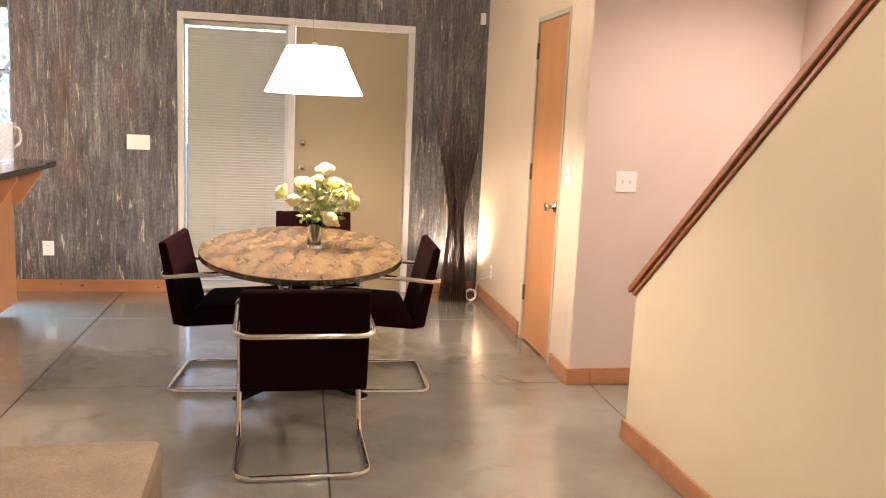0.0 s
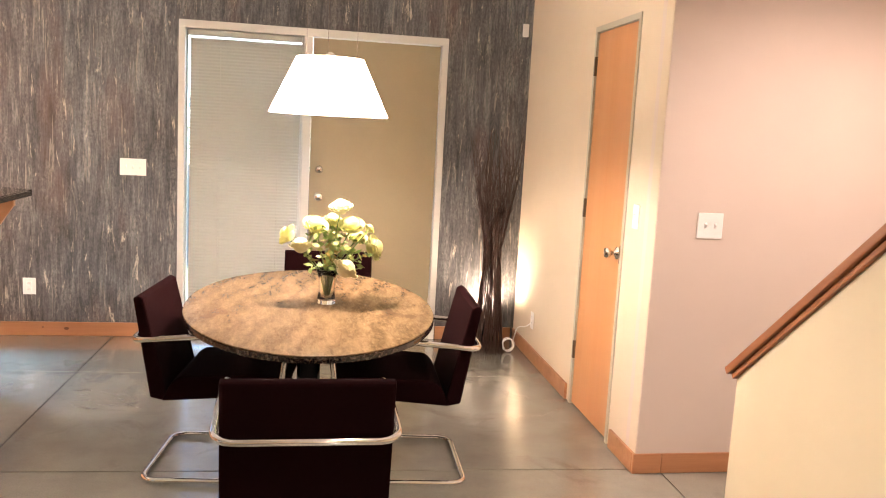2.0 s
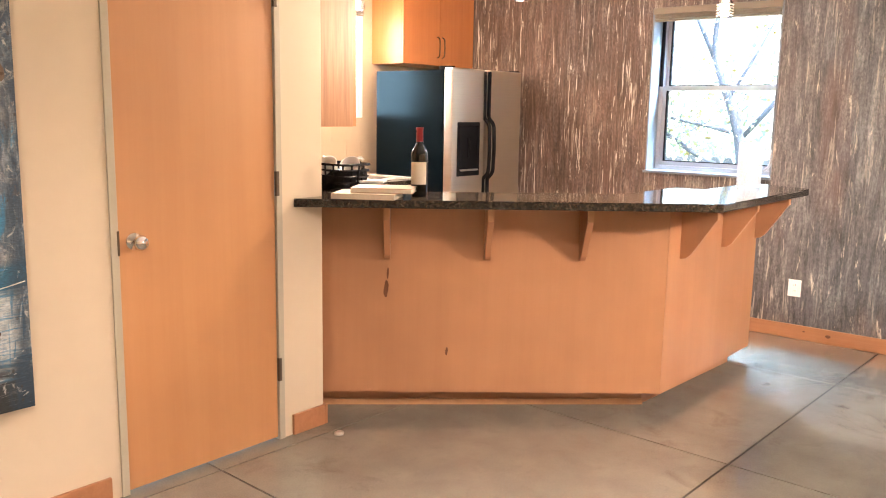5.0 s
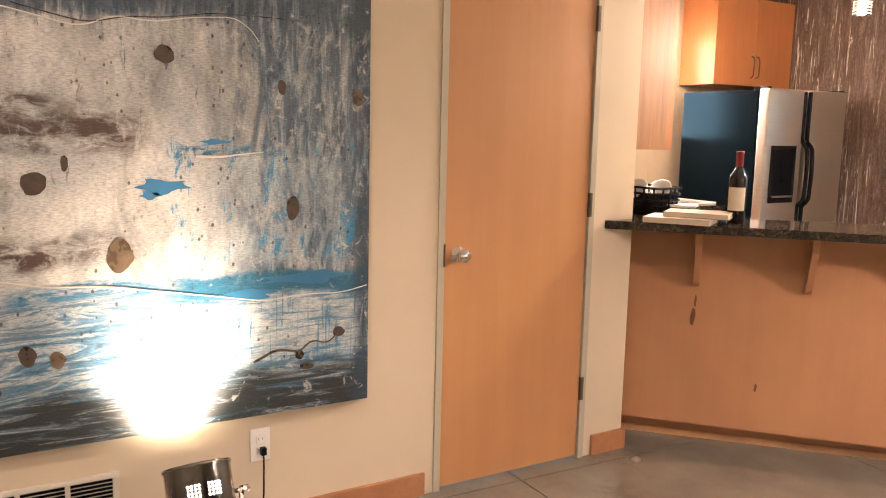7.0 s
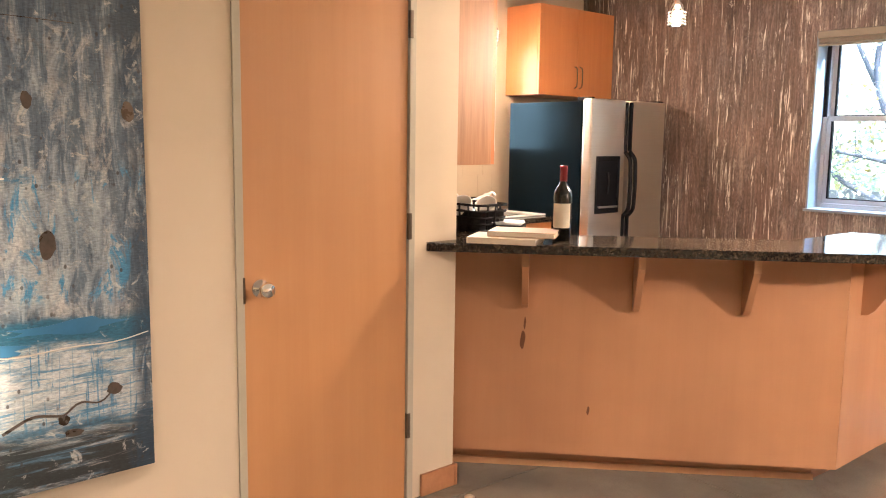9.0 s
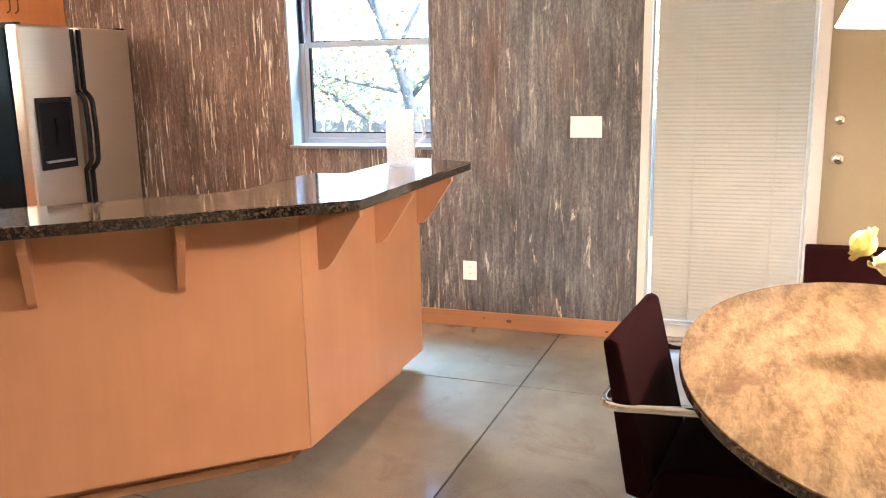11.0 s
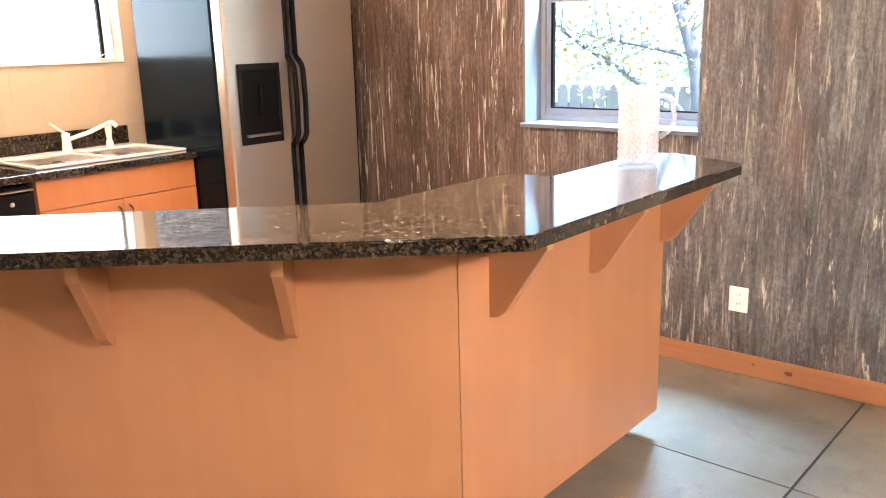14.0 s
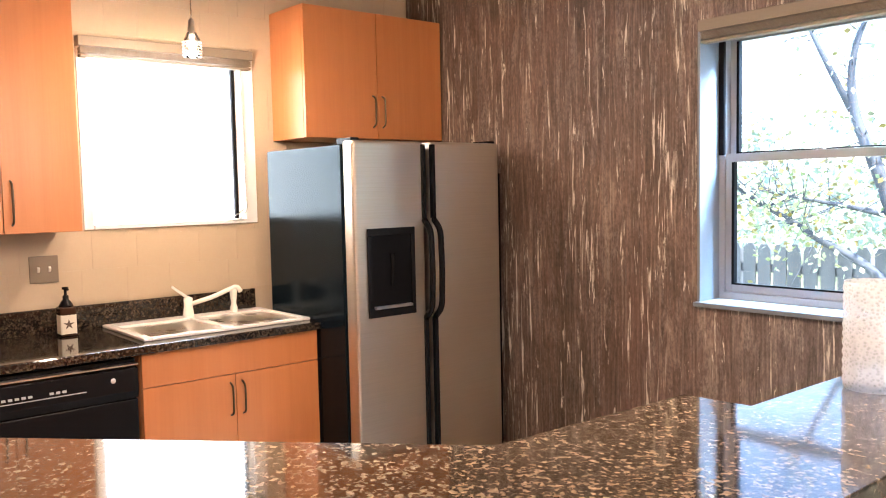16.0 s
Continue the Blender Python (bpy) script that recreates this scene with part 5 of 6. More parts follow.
heads = [(0.05, 0.02, 0.42, 0.048), (-0.055, 0.01, 0.34, 0.052), (0.095, -0.01, 0.345, 0.052), (0.20, 0.0, 0.25, 0.054), (0.075, -0.07, 0.165, 0.056),
         (-0.175, 0.0, 0.295, 0.045), (-0.115, -0.03, 0.255, 0.048), (0.175, 0.02, 0.33, 0.026), (0.02, 0.11, 0.35, 0.045), (0.13, 0.11, 0.28, 0.045)]
rnd = random.Random(5)
for i, (x, y, z, r) in enumerate(heads):
    r *= 0.88
    bm = B()
    layers = 5
    for L in range(layers):
        k = L / (layers - 1)
        n = 9 - L
        for j in range(n):
            a = 2 * math.pi * j / n + L * 0.6 + rnd.uniform(-0.15, 0.15)
            tilt = 0.25 + 1.05 * k
            rr = r * (1.0 - 0.62 * k)
            base = Vector((rr * 0.35 * math.cos(a), rr * 0.35 * math.sin(a), -r * 0.45 + 0.25 * r * k))
            out = Vector((math.cos(a), math.sin(a), 0))
            upv = Vector((0, 0, 1))
            tip = base + out * rr * math.cos(tilt) * 0.9 + upv * (rr * math.sin(tilt) * 0.9 + r * 0.35)
            mid = (base + tip) / 2 + out * rr * 0.32
            wv = Vector((-math.sin(a), math.cos(a), 0)) * rr * 0.55
            vs = [bm.verts.new(p) for p in (base - wv * 0.4, base + wv * 0.4, mid + wv, tip + wv * 0.6, tip - wv * 0.6, mid - wv)]
            bm.faces.new(vs)
    bmesh.ops.create_icosphere(bm, subdivisions=2, radius=r * 0.82)
    for f in bm.faces:
        f.smooth = True
    part("blossom", bm, M_PETALW if i in (0, 4, 6) else M_PETAL, fv, "", pose(x, y, z, rnd.uniform(-35, 35), rnd.uniform(-35, 35) + (60 * (x / 0.2)), 0))
    bm = B()
    tube(bm, rounded([(x * 0.05, y * 0.05, 0.03), (x * 0.15, y * 0.15, 0.13), (x * 0.6, y * 0.6, 0.13 + (z - 0.13) * 0.55), (x, y, z - r * 0.3)], 0.05), 0.0028, 6)
    part("stem", bm, M_STEM, fv)
bm = B()
for i in range(280):
    a, rr, zz = rnd.uniform(0, 6.283), rnd.uniform(0.0, 0.15), rnd.uniform(0.15, 0.33)
    c = Vector((rr * math.cos(a) + 0.03, rr * math.sin(a), zz))
    d = Vector((rnd.gauss(0, 1), rnd.gauss(0, 1), rnd.gauss(0.2, 0.6))).normalized() * rnd.uniform(0.022, 0.045)
    s = d.cross(Vector((rnd.gauss(0, 1), rnd.gauss(0, 1), rnd.gauss(0, 1)))).normalized() * 0.010
    vs = [bm.verts.new(p) for p in (c, c + d * 0.5 + s, c + d, c + d * 0.5 - s)]
    bm.faces.new(vs)
part("foliage", bm, M_LEAF, fv, "green feathery leaves")

# ---- bundle of twigs in the corner, uplight, flex ----
tw = thing("twig_bundle", "tall waisted bundle of dark twigs standing on the floor", "twig bundle", pose(1.845, 6.80, 0))
rnd = random.Random(11)
for i in range(80):
    a = 2 * math.pi * (i % 52) / 52 + rnd.uniform(-0.05, 0.05)
    q = rnd.uniform(0.86, 1.0) if i < 52 else rnd.uniform(0.5, 1.0)
    tw_turn = rnd.uniform(0.5, 1.1) * rnd.choice((-1, 1))
    h = rnd.uniform(1.18, 1.56) if i < 52 else rnd.uniform(1.0, 1.5)
    pts = []
    for k in range(9):
        z = h * k / 8
        rad = 0.115 - 0.060 * z / 0.70 if z < 0.70 else 0.055 + 0.150 * ((z - 0.70) / 0.86) ** 0.9
        rad *= q if z < 1.0 else q * (1 + 0.1 * rnd.random())
        aa = a + tw_turn * z
        pts.append((rad * math.cos(aa) + rnd.uniform(-1, 1) * 0.006, rad * math.sin(aa) * 0.8 + rnd.uniform(-1, 1) * 0.006, max(0.001, z)))
    bm = B()
    tube(bm, pts, rnd.uniform(0.003, 0.005), 5, taper=0.0014)
    for k in range(3):
        p = Vector(pts[rnd.choice((5, 6, 6, 7))])
        d = Vector((rnd.gauss(0, 0.05), rnd.gauss(0, 0.05), rnd.uniform(0.10, 0.24)))
        tube(bm, [p, p + d * 0.5 + Vector((rnd.gauss(0, 0.008), rnd.gauss(0, 0.008), 0)), p + d], 0.0024, 4, taper=0.001)
    part("twig", bm, M_STICK, tw)
up = thing("floor_uplight", "small floor uplight shining up the corner, switched on", "uplight", pose(1.90, 7.03, 0))
bm = B()
lathe(bm, [(0.06, 0.0), (0.06, 0.17), (0.055, 0.17), (0.053, 0.02), (0.0001, 0.02)], 20, caps=False)
part("can", bm, M_BLACK, up)
bm = B()
lathe(bm, [(0.0001, 0.13), (0.035, 0.135), (0.05, 0.15), (0.0001, 0.152)], 16, caps=False)
part("bulb", bm, M_BULB, up)
bm = B()
coil = [(1.985 + (0.04 + 0.006 * math.sin(k * 1.7)) * math.cos(k * 0.45), 6.77 + 0.02 * math.sin(k * 0.3), 0.055 + 0.045 * math.sin(k * 0.45)) for k in range(56)]
tube(bm, coil, 0.0035, 6)
tube(bm, rounded([(2.02, 6.77, 0.09), (2.03, 6.72, 0.2), (2.06, 6.62, 0.22), (2.088, 6.6, 0.25)], 0.05), 0.0035, 6)
solid("coiled_flex", bm, M_PLATE, "white flex coiled on the floor beside the twigs", "cable")

# ---- painting and its floor spotlight ----
pt = thing("painting", "large abstract canvas in cream, grey and blue", "painting", pose(-2.388, 0.90, 0.45))
bm = B()
box(bm, 0.0, 0.036, 0.0, 1.808, 0.0, 1.83, 0.002)
part("canvas_edge", bm, M_CANVAS_EDGE, pt, "dark painted canvas edge")
bm = B()
box(bm, 0.0362, 0.039, 0.001, 1.807, 0.001, 1.829)
part("canvas", bm, M_PAINTING, pt, "poured and dragged paint")

PALE = (0.581, 0.276, 1.087)
for y, z, ry, rz in ((0.735, 0.805, 0.034, 0.036), (0.964, 0.581, 0.038, 0.050), (1.521, 0.711, 0.022, 0.042), (1.112, 1.194, 0.030, 0.026), (1.76, 1.087, 0.018, 0.030), (1.543, 0.199, 0.016, 0.017),
                     (1.691, 0.266, 0.022, 0.018), (1.569, 0.155, 0.026, 0.012), (0.698, 0.296, 0.024, 0.030), (0.778, 0.276, 0.022, 0.026), (0.582, 0.193, 0.045, 0.034), (1.485, 1.11, 0.014, 0.024), (0.819, 0.863, 0.010, 0.026)):
    bm = B()
    n = 34
    ring = [(ry * (1 + 0.09 * math.sin(2 * math.pi * 3 * k / n + y * 9) + 0.05 * math.sin(2 * math.pi * 7 * k / n + z * 5)) * math.cos(2 * math.pi * k / n) + y,
             rz * (1 + 0.10 * math.cos(2 * math.pi * 2 * k / n + z * 7)) * math.sin(2 * math.pi * k / n) + z) for k in range(n)]
    prism(bm, ring, 0.0392, 0.0412, 'x')
    part("paint_blot", bm, M_PALEBLOT if z in PALE else M_BLOT, pt, "thin tan paint blot" if z in PALE else "thick dark paint blot")
for y, z, ry, rz in ((1.10, 0.792, 0.075, 0.022), (1.06, 0.765, 0.03, 0.012), (1.333, 0.425, 0.12, 0.016), (1.27, 0.93, 0.05, 0.008), (1.56, 0.47, 0.15, 0.020)):
    bm = B()
    n = 22
    ring = [(ry * (1 + 0.25 * math.sin(2 * math.pi * 5 * k / n + y * 9)) * math.cos(2 * math.pi * k / n) + y, rz * (1 + 0.4 * math.cos(2 * math.pi * 3 * k / n + z * 7)) * math.sin(2 * math.pi * k / n) + z) for k in range(n)]
    prism(bm, ring, 0.0392, 0.0402, 'x')
    part("paint_patch", bm, M_BLUEPAINT, pt, "bright blue paint")

def ridge(points, r, mat, label):
    bm = B()
    tube(bm, rounded([(0.0395, y, z) for y, z in points], 0.05, 4), r, 6, taper=r * 0.5)
    part("paint_ridge", bm, mat, pt, label)


ridge([(0.30, 1.33), (0.55, 1.31), (0.66, 1.30), (0.78, 1.275), (0.88, 1.255), (0.97, 1.30), (1.07, 1.285), (1.20, 1.31), (1.33, 1.32), (1.38, 1.29), (1.41, 1.25)], 0.003, M_CREAMPAINT, "raised cream paint line")
# Shadow along the cream ridge, built as a thin dark tube.
ridge([(0.70, 1.31), (0.80, 1.288), (0.90, 1.268), (1.00, 1.298), (1.10, 1.300), (1.26, 1.328), (1.45, 1.33), (1.62, 1.325)], 0.0025, M_BLOT, "shadow of the cream paint line, drawn as a dark line")
ridge([(0.05, 0.55), (0.30, 0.53), (0.52, 0.515), (0.61, 0.53), (0.74, 0.50), (0.92, 0.49), (1.20, 0.44), (1.42, 0.40), (1.58, 0.412), (1.70, 0.405), (1.80, 0.425)], 0.0035, M_CREAMPAINT, "raised cream paint line")
ridge([(1.38, 0.19), (1.46, 0.228), (1.52, 0.215), (1.545, 0.21), (1.59, 0.248), (1.65, 0.225), (1.69, 0.265)], 0.005, M_BLOT, "thin dark poured line")
ridge([(1.20, 0.885), (1.28, 0.882), (1.35, 0.892), (1.42, 0.898)], 0.004, M_CREAMPAINT, "raised cream paint line")

spot = thing("floor_spotlight", "chrome can spotlight on the floor aimed at the painting", "spotlight", pose(-2.10, 2.03, 0))
tilt = pose(0.0, 0, 0.315, 0, -28, 0)
bm = B()
lathe(bm, [(0.085, -0.10), (0.10, -0.08), (0.10, 0.085), (0.104, 0.088), (0.104, 0.098), (0.097, 0.098), (0.093, -0.07), (0.0001, -0.072)], 28, caps=False)
can = part("can", bm, M_DARKCHROME, spot, "polished metal can", tilt)
bm = B()
lathe(bm, [(0.0001, -0.02), (0.06, -0.015), (0.075, 0.03), (0.0001, 0.034)], 20, caps=False)
part("bulb", bm, M_BULB, spot, "", tilt)
# Glowing discs stand for lamplight showing through the vent holes.
bm = B()
lathe(bm, [(0.0027, 0), (0.0027, 0.0015)], 8)
hole_mesh = mesh_of("vent_glow", bm, M_BULB)
for centre in (-23, 12):
    for r in range(4):
        for k in range(4):
            a = radians(centre + (k - 1.5) * 6.3)
            hole = new("vent_glow", hole_mesh)
            hole.parent = can
            hole.matrix_basis = pose(0.1001 * math.cos(a), 0.1001 * math.sin(a), r * 0.0105, 0, 90, math.degrees(a))
for s in (-1, 1):
    bm = B()
    tube(bm, [(0, s * 0.10, 0), (0, s * 0.15, 0)], 0.008, 8)
    lathe(bm, [(0.014, -0.012), (0.014, 0.012)], 10, centre=(0, s * 0.135, 0))
    part("thumb_screw", bm, M_CHROME, spot, "", tilt)
bm = B()
tube(bm, rounded([(0, -0.125, 0.325), (0, -0.125, 0.012), (0, 0.125, 0.012), (0, 0.125, 0.325)], 0.03), 0.009, 8)
part("yoke", bm, M_CHROME, spot)
bm = B()
box(bm, -0.09, 0.09, -0.09, 0.09, 0.0, 0.012, 0.004)
part("base_plate", bm, M_BLACK, spot)

# ---- wall plates, vent, sensor ----
def wall_plate(label, m, w, h, kind_, mat=None):
    """A plate in the local y-z plane that faces +x."""
    p = thing("light_switch" if kind_ != "outlet" else "power_outlet", label, "switch" if kind_ != "outlet" else "outlet", m)
    bm = B()
    box(bm, 0.0005, 0.006, -w / 2, w / 2, -h / 2, h / 2, 0.003)
    pl = part("plate", bm, mat or M_PLATE, p)
    if kind_ == "outlet":
        for z in (-0.02, 0.02):
            bm = B()
            box(bm, 0.0062, 0.008, -0.016, 0.016, z - 0.014, z + 0.014, 0.003)
            o = part("socket", bm, mat or M_PLATE, p)
            for y in (-0.006, 0.006):
                bm = B()
                box(bm, 0.0081, 0.0085, y - 0.001, y + 0.001, z - 0.003, z + 0.006)
                part("slot", bm, M_BLACK, o)
    else:
        n = {"one": 1, "two": 2, "three": 3}[kind_]
        for i in range(n):
            y = (i - (n - 1) / 2) * 0.046
            bm = B()
            prism(bm, [(0.006, -0.012), (0.016, 0.004), (0.014, 0.010), (0.006, 0.012)], y - 0.005, y + 0.005, 'y', 0.001)
            part("toggle", bm, M_PLATE, p)
    return p


wall_plate("white three-gang light switch on the streaked wall", pose(-0.585, FRONT, 1.162, 0, 0, -90), 0.168, 0.112, "three")
wall_plate("white power outlet low on the streaked wall", pose(-1.245, FRONT, 0.337, 0, 0, -90), 0.082, 0.112, "outlet")
wall_plate("white two-gang light switch on the landing wall", pose(2.308, 4.693, 1.153, 0, 0, -90), 0.122, 0.115, "two")
wall_plate("cream light switch beside the closet door", EAST @ pose(0, 0.225, 1.16, 0, 0, 180), 0.07, 0.115, "one")
wall_plate("white power outlet under the painting", pose(-2.39, 2.312, 0.332), 0.072, 0.118, "outlet")
wall_plate("white power outlet near the corner", EAST @ pose(0, 1.905, 0.27, 0, 0, 180), 0.07, 0.115, "outlet")
wall_plate("brown light switch plate on the kitchen tile", pose(-4.2765, 5.125, 1.225), 0.118, 0.118, "two", M_DARKPLATE)
wall_plate("white power outlet on the kitchen tile", pose(-4.2765, 4.86, 1.225), 0.075, 0.118, "outlet")
bm = B()
tube(bm, rounded([(-2.38, 2.318, 0.312), (-2.365, 2.318, 0.29), (-2.362, 2.315, 0.12), (-2.35, 2.27, 0.012), (-2.24, 2.16, 0.008), (-2.18, 2.06, 0.012)], 0.05), 0.0035, 6)
box(bm, -2.382, -2.36, 2.308, 2.328, 0.298, 0.325, 0.003)
part("power_cord", bm, M_BLACK, spot, "black power cord with its plug", pose(2.10, -2.03, 0))
bm = B()
box(bm, 0.001, 0.03, -0.02, 0.02, -0.045, 0.045, 0.006)
solid("wall_sensor", bm, M_PLATE, "small white wall sensor high in the corner", "sensor", pose(2.06, FRONT, 2.245, 0, 0, -90))
vt = thing("wall_vent", "cream louvred return-air vent low on the wall", "vent", pose(-2.39, 1.32, 0.255))
bm = B()
for y0, y1, z0, z1 in ((-0.30, 0.525, 0.058, 0.075), (-0.30, 0.525, -0.16, -0.14), (-0.30, -0.28, -0.14, 0.058), (0.505, 0.525, -0.14, 0.058), (0.225, 0.24, -0.14, 0.058), (0.365, 0.38, -0.14, 0.058), (0.085, 0.10, -0.14, 0.058), (-0.055, -0.04, -0.14, 0.058)):
    box(bm, 0.0005, 0.012, y0, y1, z0, z1, 0.002)
part("frame", bm, M_VENT, vt)
# Flat black sheet; the duct's darkness is put in its colour.
bm = B()
box(bm, 0.0004, 0.001, -0.28, 0.505, -0.14, 0.058)
part("backing", bm, M_SCREEN, vt, "black sheet for the unlit duct behind the slats")
for i in range(15):
    bm = B()
    z = -0.132 + i * 0.0132
    prism(bm, [(0.002, z), (0.010, z + 0.006), (0.010, z + 0.0075), (0.002, z + 0.0015)], -0.28, 0.505, 'y')
    part("slat", bm, M_VENT, vt)

# ---- things on the bar ----
bo = thing("wine_bottle", "dark wine bottle with a red foil neck and cream label", "bottle", pose(-2.105, 4.352, 1.061))
bm = B()
lathe(bm, [(0.0001, 0.0), (0.034, 0.0), (0.0375, 0.005), (0.0375, 0.185), (0.034, 0.205), (0.018, 0.232), (0.0145, 0.245), (0.0145, 0.25)], 24)
part("glass", bm, M_WINE, bo)
bm = B()
lathe(bm, [(0.0152, 0.245), (0.0152, 0.298), (0.0165, 0.30), (0.0165, 0.308), (0.0001, 0.309)], 18, caps=False)
part("foil", bm, M_REDFOIL, bo, "red foil capsule")
bm = B()
lab = [(0.0379 * math.cos(radians(a)), 0.0379 * math.sin(radians(a))) for a in range(-125, 6, 10)]
for (xa, ya), (xb, yb) in zip(lab, lab[1:]):
    v = [bm.verts.new(p) for p in ((xa, ya, 0.055), (xb, yb, 0.055), (xb, yb, 0.155), (xa, ya, 0.155))]
    bm.faces.new(v)
part("label", bm, M_LABEL, bo, "cream paper label")


def book(m, w, d, h, cover, label):
    b = thing("book", label, "book", m, "books on the bar")
    bm = B()
    box(bm, -w / 2 + 0.004, w / 2 - 0.004, -d / 2 + 0.004, d / 2 - 0.003, 0.003, h - 0.003)
    part("page_block", bm, M_PAPER, b)
    bm = B()
    box(bm, -w / 2, w / 2, -d / 2, d / 2, 0, 0.003, 0.001)
    box(bm, -w / 2, w / 2, -d / 2, d / 2, h - 0.003, h, 0.001)
    box(bm, -w / 2, -w / 2 + 0.003, -d / 2, d / 2, 0.003, h - 0.003)
    part("cover", bm, cover, b)
    return b


book(pose(-2.215, 4.135, 1.061, 0, 0, 32), 0.28, 0.21, 0.024, M_COVER, "cream hardback book lying on the bar")
book(pose(-2.175, 4.20, 1.086, 0, 0, 34), 0.27, 0.19, 0.022, M_TANCOVER, "tan hardback book lying on another book")
pi = thing("pitcher", "tall ribbed clear glass pitcher standing on the bar", "pitcher", pose(-1.235, 6.09, 1.061))
bm = B()
prof = [(0.0001, 0.0), (0.058, 0.0)]
for k in range(23):
    prof.append((0.061 + (0.0028 if k % 2 else 0.0), 0.008 + k * 0.0105))
prof += [(0.061, 0.245), (0.057, 0.245), (0.055, 0.02), (0.0001, 0.018)]
lathe(bm, prof, 36, caps=False)
part("body", bm, M_WATERGLASS, pi, "ribbed clear glass")
bm = B()
tube(bm, rounded([(0.052, 0.034, 0.215), (0.085, 0.056, 0.21), (0.092, 0.061, 0.12), (0.055, 0.036, 0.085)], 0.03), 0.008, 10)
part("handle", bm, M_WATERGLASS, pi)

# basket and papers at the bar end
bk = thing("wire_basket", "black wire basket holding white cups", "basket", pose(-2.60, 4.33, 1.062) @ Matrix.Scale(1.3, 4))
for z in (0.0, 0.022, 0.044, 0.066, 0.088):
    r = 0.72 + z
    bm = B()
    tube(bm, rounded([(-0.12 * r, -0.09 * r, z + 0.005), (0.12 * r, -0.09 * r, z + 0.005), (0.12 * r, 0.09 * r, z + 0.005), (-0.12 * r, 0.09 * r, z + 0.005)], 0.03, 4, True), 0.005, 6, closed=True)
    part("hoop", bm, M_BLACK, bk)
for k in range(16):
    a = 2 * math.pi * k / 16
    bm = B()
    tube(bm, [(0.092 * math.cos(a), 0.07 * math.sin(a), 0.004), (0.102 * math.cos(a), 0.076 * math.sin(a), 0.093)], 0.004, 5)
    part("wire", bm, M_BLACK, bk)
bm = B()
box(bm, -0.085, 0.085, -0.06, 0.06, 0.002, 0.07, 0.006)
part("liner", bm, M_BLACK, bk)
for x, y in ((-0.03, -0.02), (0.04, 0.03)):
    bm = B()
    lathe(bm, [(0.03, 0.0), (0.04, 0.05), (0.037, 0.05), (0.028, 0.005), (0.0001, 0.004)], 16, caps=False)
    part("cup", bm, M_SINK, bk, "white cup", pose(x, y, 0.058, 40, 20, 0))
st = thing("document_tray", "dark tray with loose white papers on the bar", "tray", pose(-2.50, 4.42, 1.062, 0, 0, 35))
bm = B()
box(bm, -0.09, 0.09, -0.08, 0.08, 0.0, 0.032, 0.004)
part("tray", bm, M_BLACK, st)
for i in range(3):
    bm = B()
    box(bm, -0.085, 0.085, -0.075, 0.075, 0.0332 + i * 0.004, 0.0362 + i * 0.004)
    part("paper", bm, M_WHITECOVER, st, "", pose(0, 0, 0, 0, 0, i * 3 - 2))

# ottoman at the start
ot = thing("ottoman", "beige woven upholstered ottoman on the floor", "ottoman", pose(-0.42, 2.55, 0))
bm = B()
box(bm, -0.50, 0.50, -0.50, 0.52, 0.09, 0.42, 0.035)
part("cushion", bm, M_BEIGE, ot)
for sx in (-0.42, 0.42):
    for sy in (-0.42, 0.42):
        bm = B()
        lathe(bm, [(0.018, 0.0), (0.024, 0.095)], 12, centre=(sx, sy, 0))
        part("leg", bm, M_STICK, ot)

# knots in the front baseboard
for x, z, r in ((-1.01, 0.052, 0.013), (-0.45, 0.035, 0.008), (-1.16, 0.06, 0.006)):
    bm = B()
    prism(bm, [(r * 1.3 * math.cos(2 * math.pi * k / 14) - 0.300 - x, r * 0.8 * math.sin(2 * math.pi * k / 14) + z) for k in range(14)], 0.0155, 0.0172, 'y')
    part("wood_knot", bm, M_KNOT, front_boards[0], "dark wood knot")

# small stopper on the floor
bm = B()
lathe(bm, [(0.022, 0.0), (0.022, 0.008), (0.012, 0.014), (0.0001, 0.015)], 16, caps=False)
solid("floor_stop", bm, M_NICKEL, "small metal door stop on the floor", "door stop", pose(-2.24, 3.98, 0))

# ---- outside: ground, fence, tree, backdrop ----
bm = B()
v = [bm.verts.new(p) for p in ((-400, 7.4, -0.3), (400, 7.4, -0.3), (400, 600, -0.3), (-400, 600, -0.3))]
bm.faces.new(v)
v = [bm.verts.new(p) for p in ((-400, -300, -0.3), (-4.6, -300, -0.3), (-4.6, 7.4, -0.3), (-400, 7.4, -0.3))]
bm.faces.new(v)
setting("ground", bm, M_GROUND, "pale dry lawn outside the windows")
fence = thing("fence", "weathered grey picket fence behind the house", "fence", pose(-7.0, 11.6, -0.3))
bm = B()
prism(bm, [(-0.062, 0.02), (0.062, 0.02), (0.062, 1.20), (0.035, 1.25), (-0.035, 1.25), (-0.062, 1.20)], -0.01, 0.01, 'y')
picket = mesh_of("picket", bm, M_FENCE)
rnd = random.Random(3)
for i in range(70):
    ob = new("picket", picket)
    ob.parent = fence
    ob.matrix_basis = pose(i * 0.155, 0, rnd.uniform(-0.01, 0.012), 0, rnd.uniform(-0.7, 0.7), 0)
for z in (0.35, 0.98):
    bm = B()
    box(bm, -0.1, 10.9, 0.012, 0.05, z, z + 0.08)
    part("fence_rail", bm, M_FENCE, fence)
for i in range(6):
    bm = B()
    box(bm, i * 2.1, i * 2.1 + 0.09, 0.05, 0.14, 0.0, 1.2)
    part("post", bm, M_FENCE, fence)

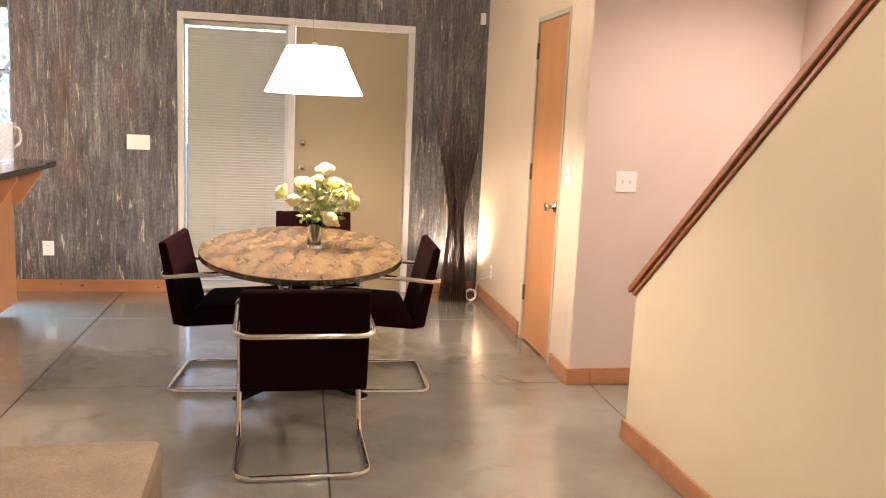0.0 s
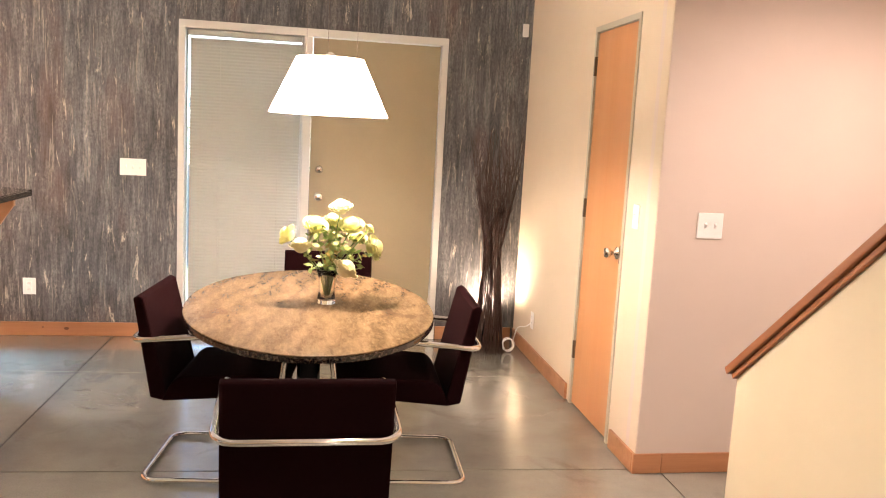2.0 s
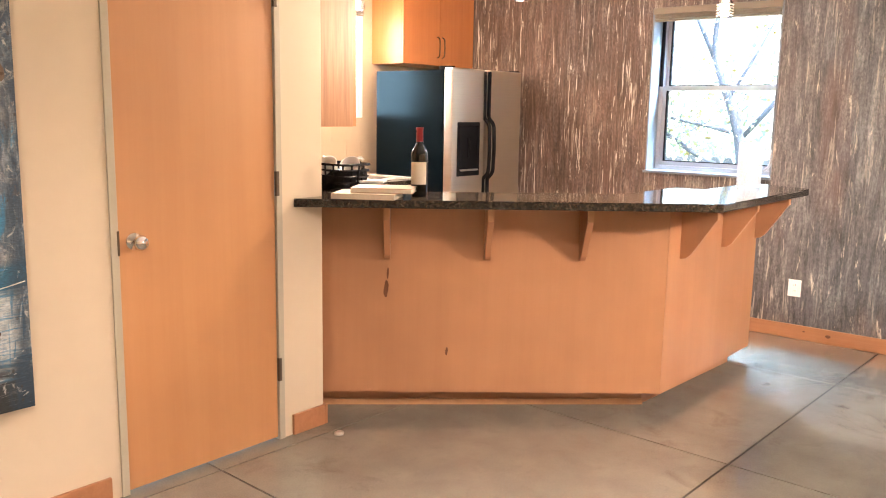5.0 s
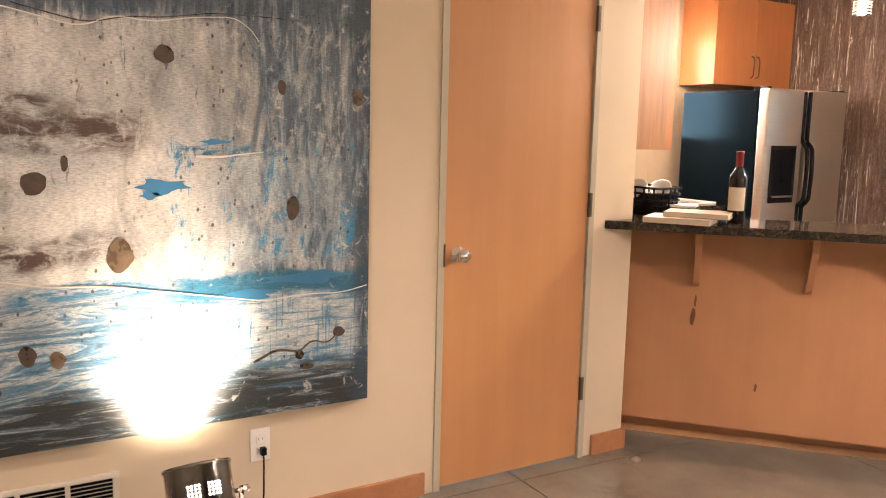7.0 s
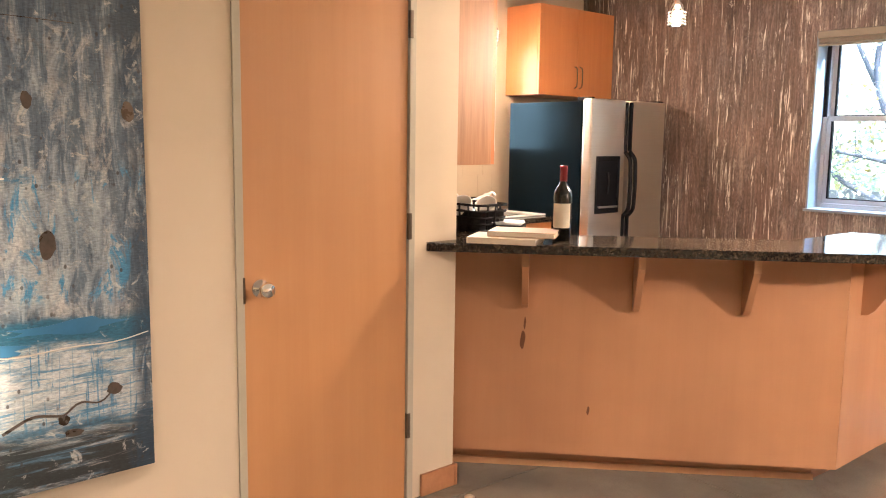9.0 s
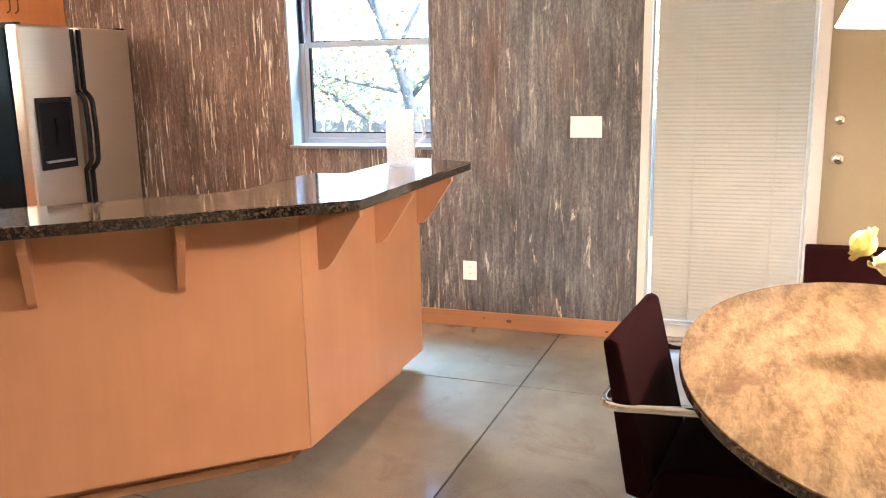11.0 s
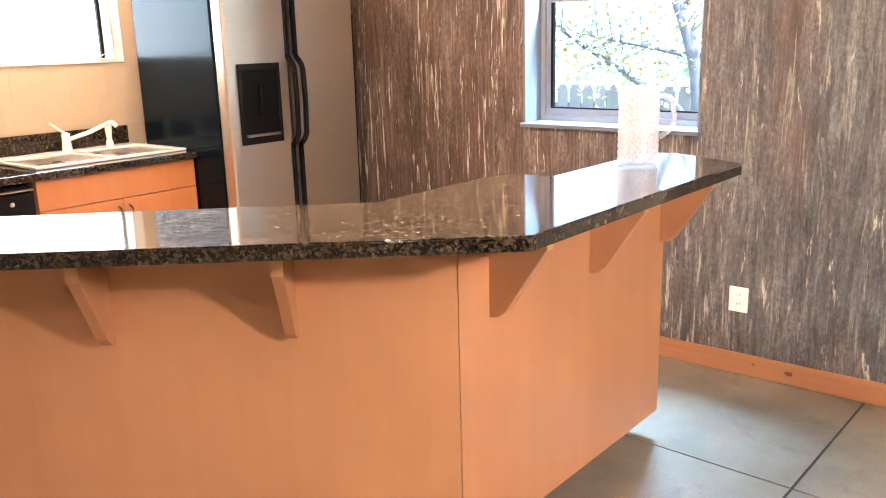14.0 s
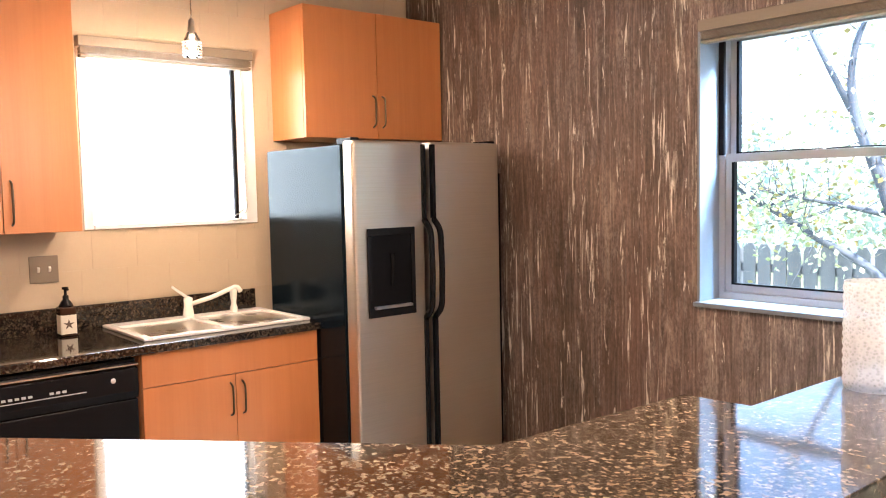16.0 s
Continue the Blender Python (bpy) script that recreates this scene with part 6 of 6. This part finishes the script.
tree = thing("tree", "grey-barked tree with green and yellow leaves", "tree", pose(-2.95, 11.0, -0.3))
bm = B()
O = Vector((-2.95, 11.0, -0.3))


def limb(points, r0, r1):
    pts = rounded([Vector(p) - O for p in points], 0.25, 5)
    tube(bm, pts, r0, 9, taper=r1)
    return [p + O for p in pts]


limbs = [limb([(-2.95, 11.0, -0.3), (-3.0, 11.0, 0.5), (-3.08, 11.0, 1.2), (-3.25, 11.0, 1.65), (-3.47, 11.05, 2.1), (-3.5, 11.1, 2.6), (-3.3, 11.2, 3.1), (-3.2, 11.2, 3.8)], 0.085, 0.008),
         limb([(-3.0, 11.0, 0.6), (-3.35, 10.95, 0.90), (-3.6, 10.9, 1.03), (-3.95, 10.9, 1.24), (-4.25, 10.85, 1.42), (-4.6, 10.8, 1.7), (-5.0, 10.8, 1.9)], 0.042, 0.008),
         limb([(-3.1, 11.0, 1.25), (-3.4, 10.9, 1.33), (-3.85, 10.8, 1.42), (-4.2, 10.7, 1.5)], 0.026, 0.006),
         limb([(-3.47, 11.05, 2.1), (-3.7, 11.0, 2.6), (-3.85, 11.0, 2.9), (-4.1, 11.0, 3.3)], 0.028, 0.007),
         limb([(-3.08, 11.0, 1.2), (-2.6, 11.1, 1.8), (-2.2, 11.2, 2.5), (-1.9, 11.2, 3.3)], 0.03, 0.008),
         limb([(-3.25, 11.0, 1.65), (-3.0, 11.3, 2.3), (-2.7, 11.6, 3.2)], 0.022, 0.008)]
rnd = random.Random(8)
tips = []
for pts in limbs:
    for p in pts[len(pts) // 3:]:
        for k in range(3):
            d = Vector((rnd.gauss(-0.1, 0.5), rnd.gauss(0, 0.4), rnd.gauss(0.12, 0.35))) * 0.6
            mid = p + d * 0.5 + Vector((0, 0, rnd.uniform(-0.05, 0.08)))
            tube(bm, [p - O, mid - O, p + d - O], 0.005, 5, taper=0.0015)
            tips += [mid, p + d]
part("trunk", bm, M_BARK, tree, "grey bark trunk with bare limbs")
bm = B()
for p in tips:
    for k in range(5 if p.z < 1.75 else 1):
        c = p - O + Vector((rnd.gauss(0, 0.16), rnd.gauss(0, 0.16), rnd.gauss(0, 0.11)))
        d = Vector((rnd.gauss(0, 1), rnd.gauss(0, 1), rnd.gauss(-0.3, 0.6))).normalized() * rnd.uniform(0.04, 0.075)
        s = d.cross(Vector((rnd.gauss(0, 1), rnd.gauss(0, 1), rnd.gauss(0, 1)))).normalized() * rnd.uniform(0.018, 0.03)
        bm.faces.new([bm.verts.new(q) for q in (c, c + d * 0.5 + s, c + d, c + d * 0.5 - s)])
part("crown", bm, M_TREELEAF, tree, "loose green and yellow leaves")
# far trees beyond the fence, haze in their leaf colour
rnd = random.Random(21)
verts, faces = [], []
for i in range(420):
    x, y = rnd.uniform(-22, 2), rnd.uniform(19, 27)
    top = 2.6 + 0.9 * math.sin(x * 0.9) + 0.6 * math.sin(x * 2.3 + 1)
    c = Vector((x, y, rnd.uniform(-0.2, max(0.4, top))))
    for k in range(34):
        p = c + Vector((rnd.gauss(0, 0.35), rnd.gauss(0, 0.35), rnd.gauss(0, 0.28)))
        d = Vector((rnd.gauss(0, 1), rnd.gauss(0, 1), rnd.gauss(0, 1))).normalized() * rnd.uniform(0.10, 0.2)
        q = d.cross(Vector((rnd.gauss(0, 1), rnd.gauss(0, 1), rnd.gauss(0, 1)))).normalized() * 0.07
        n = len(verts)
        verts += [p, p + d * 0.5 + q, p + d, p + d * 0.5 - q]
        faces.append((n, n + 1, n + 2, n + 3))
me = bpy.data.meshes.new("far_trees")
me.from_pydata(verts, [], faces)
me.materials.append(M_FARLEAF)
tagged(new("far_trees", me), "pale green trees beyond the fence, haze put in their colour", "trees", kind="stuff")
bm = B()
box(bm, -6.02, -6.0, 3.2, 8.4, 0.0, 4.0)
tagged(setting("backdrop", bm, M_SKYGLOW, "bright white sky beyond the sink window"), category="backdrop")

# ---- floor slabs and wall tiles ----
TURN_F = pose(-0.79, 4.84, 0, 0, 0, -2.0)
us = [-4.45, -2.95, -1.47, 0.0, 1.48, 2.98, 4.45]
vs = [-8.9, -7.4, -5.9, -4.45, -2.98, -1.49, 0.0, 1.44, 2.9]
for i in range(len(us) - 1):
    for j in range(len(vs) - 1):
        bm = B()
        box(bm, us[i] + 0.0045, us[i + 1] - 0.0045, vs[j] + 0.0045, vs[j + 1] - 0.0045, -0.005, 0.0)
        ob = new("concrete_slab", mesh_of("concrete_slab", bm, M_FLOOR))
        ob.parent = floor
        ob.matrix_basis = TURN_F
tiles = {}
rnd = random.Random(2)
z = 1.06
while z < 2.85:
    h = rnd.choice((0.15, 0.20))
    y = 4.03
    while y < 7.10:
        w = rnd.choice((0.15, 0.20, 0.30))
        y1 = min(y + w, 7.125)
        z1 = min(z + h, 2.895)
        hit_window = y < 6.15 and y1 > 5.30 and z < 2.24 and z1 > 1.385
        spans = []
        if not hit_window:
            spans = [(y, y1, z, z1)]
        else:
            if y < 5.30:
                spans.append((y, 5.30, z, z1))
            if y1 > 6.15:
                spans.append((6.15, y1, z, z1))
            a, c = max(y, 5.30), min(y1, 6.15)
            if z < 1.385:
                spans.append((a, c, z, 1.385))
            if z1 > 2.24:
                spans.append((a, c, 2.24, z1))
        for a, c, q0, q1 in spans:
            if c - a < 0.012 or q1 - q0 < 0.012:
                continue
            key = (round(c - a, 3), round(q1 - q0, 3))
            if key not in tiles:
                bm = B()
                box(bm, 0, 0.002, 0.0006, c - a - 0.0006, 0.0006, q1 - q0 - 0.0006)
                tiles[key] = mesh_of("tile", bm, M_TILE)
            ob = new("tile", tiles[key])
            ob.parent = wall_west
            ob.matrix_basis = pose(-4.278, a, q0)
        y = y1
    z = z + h
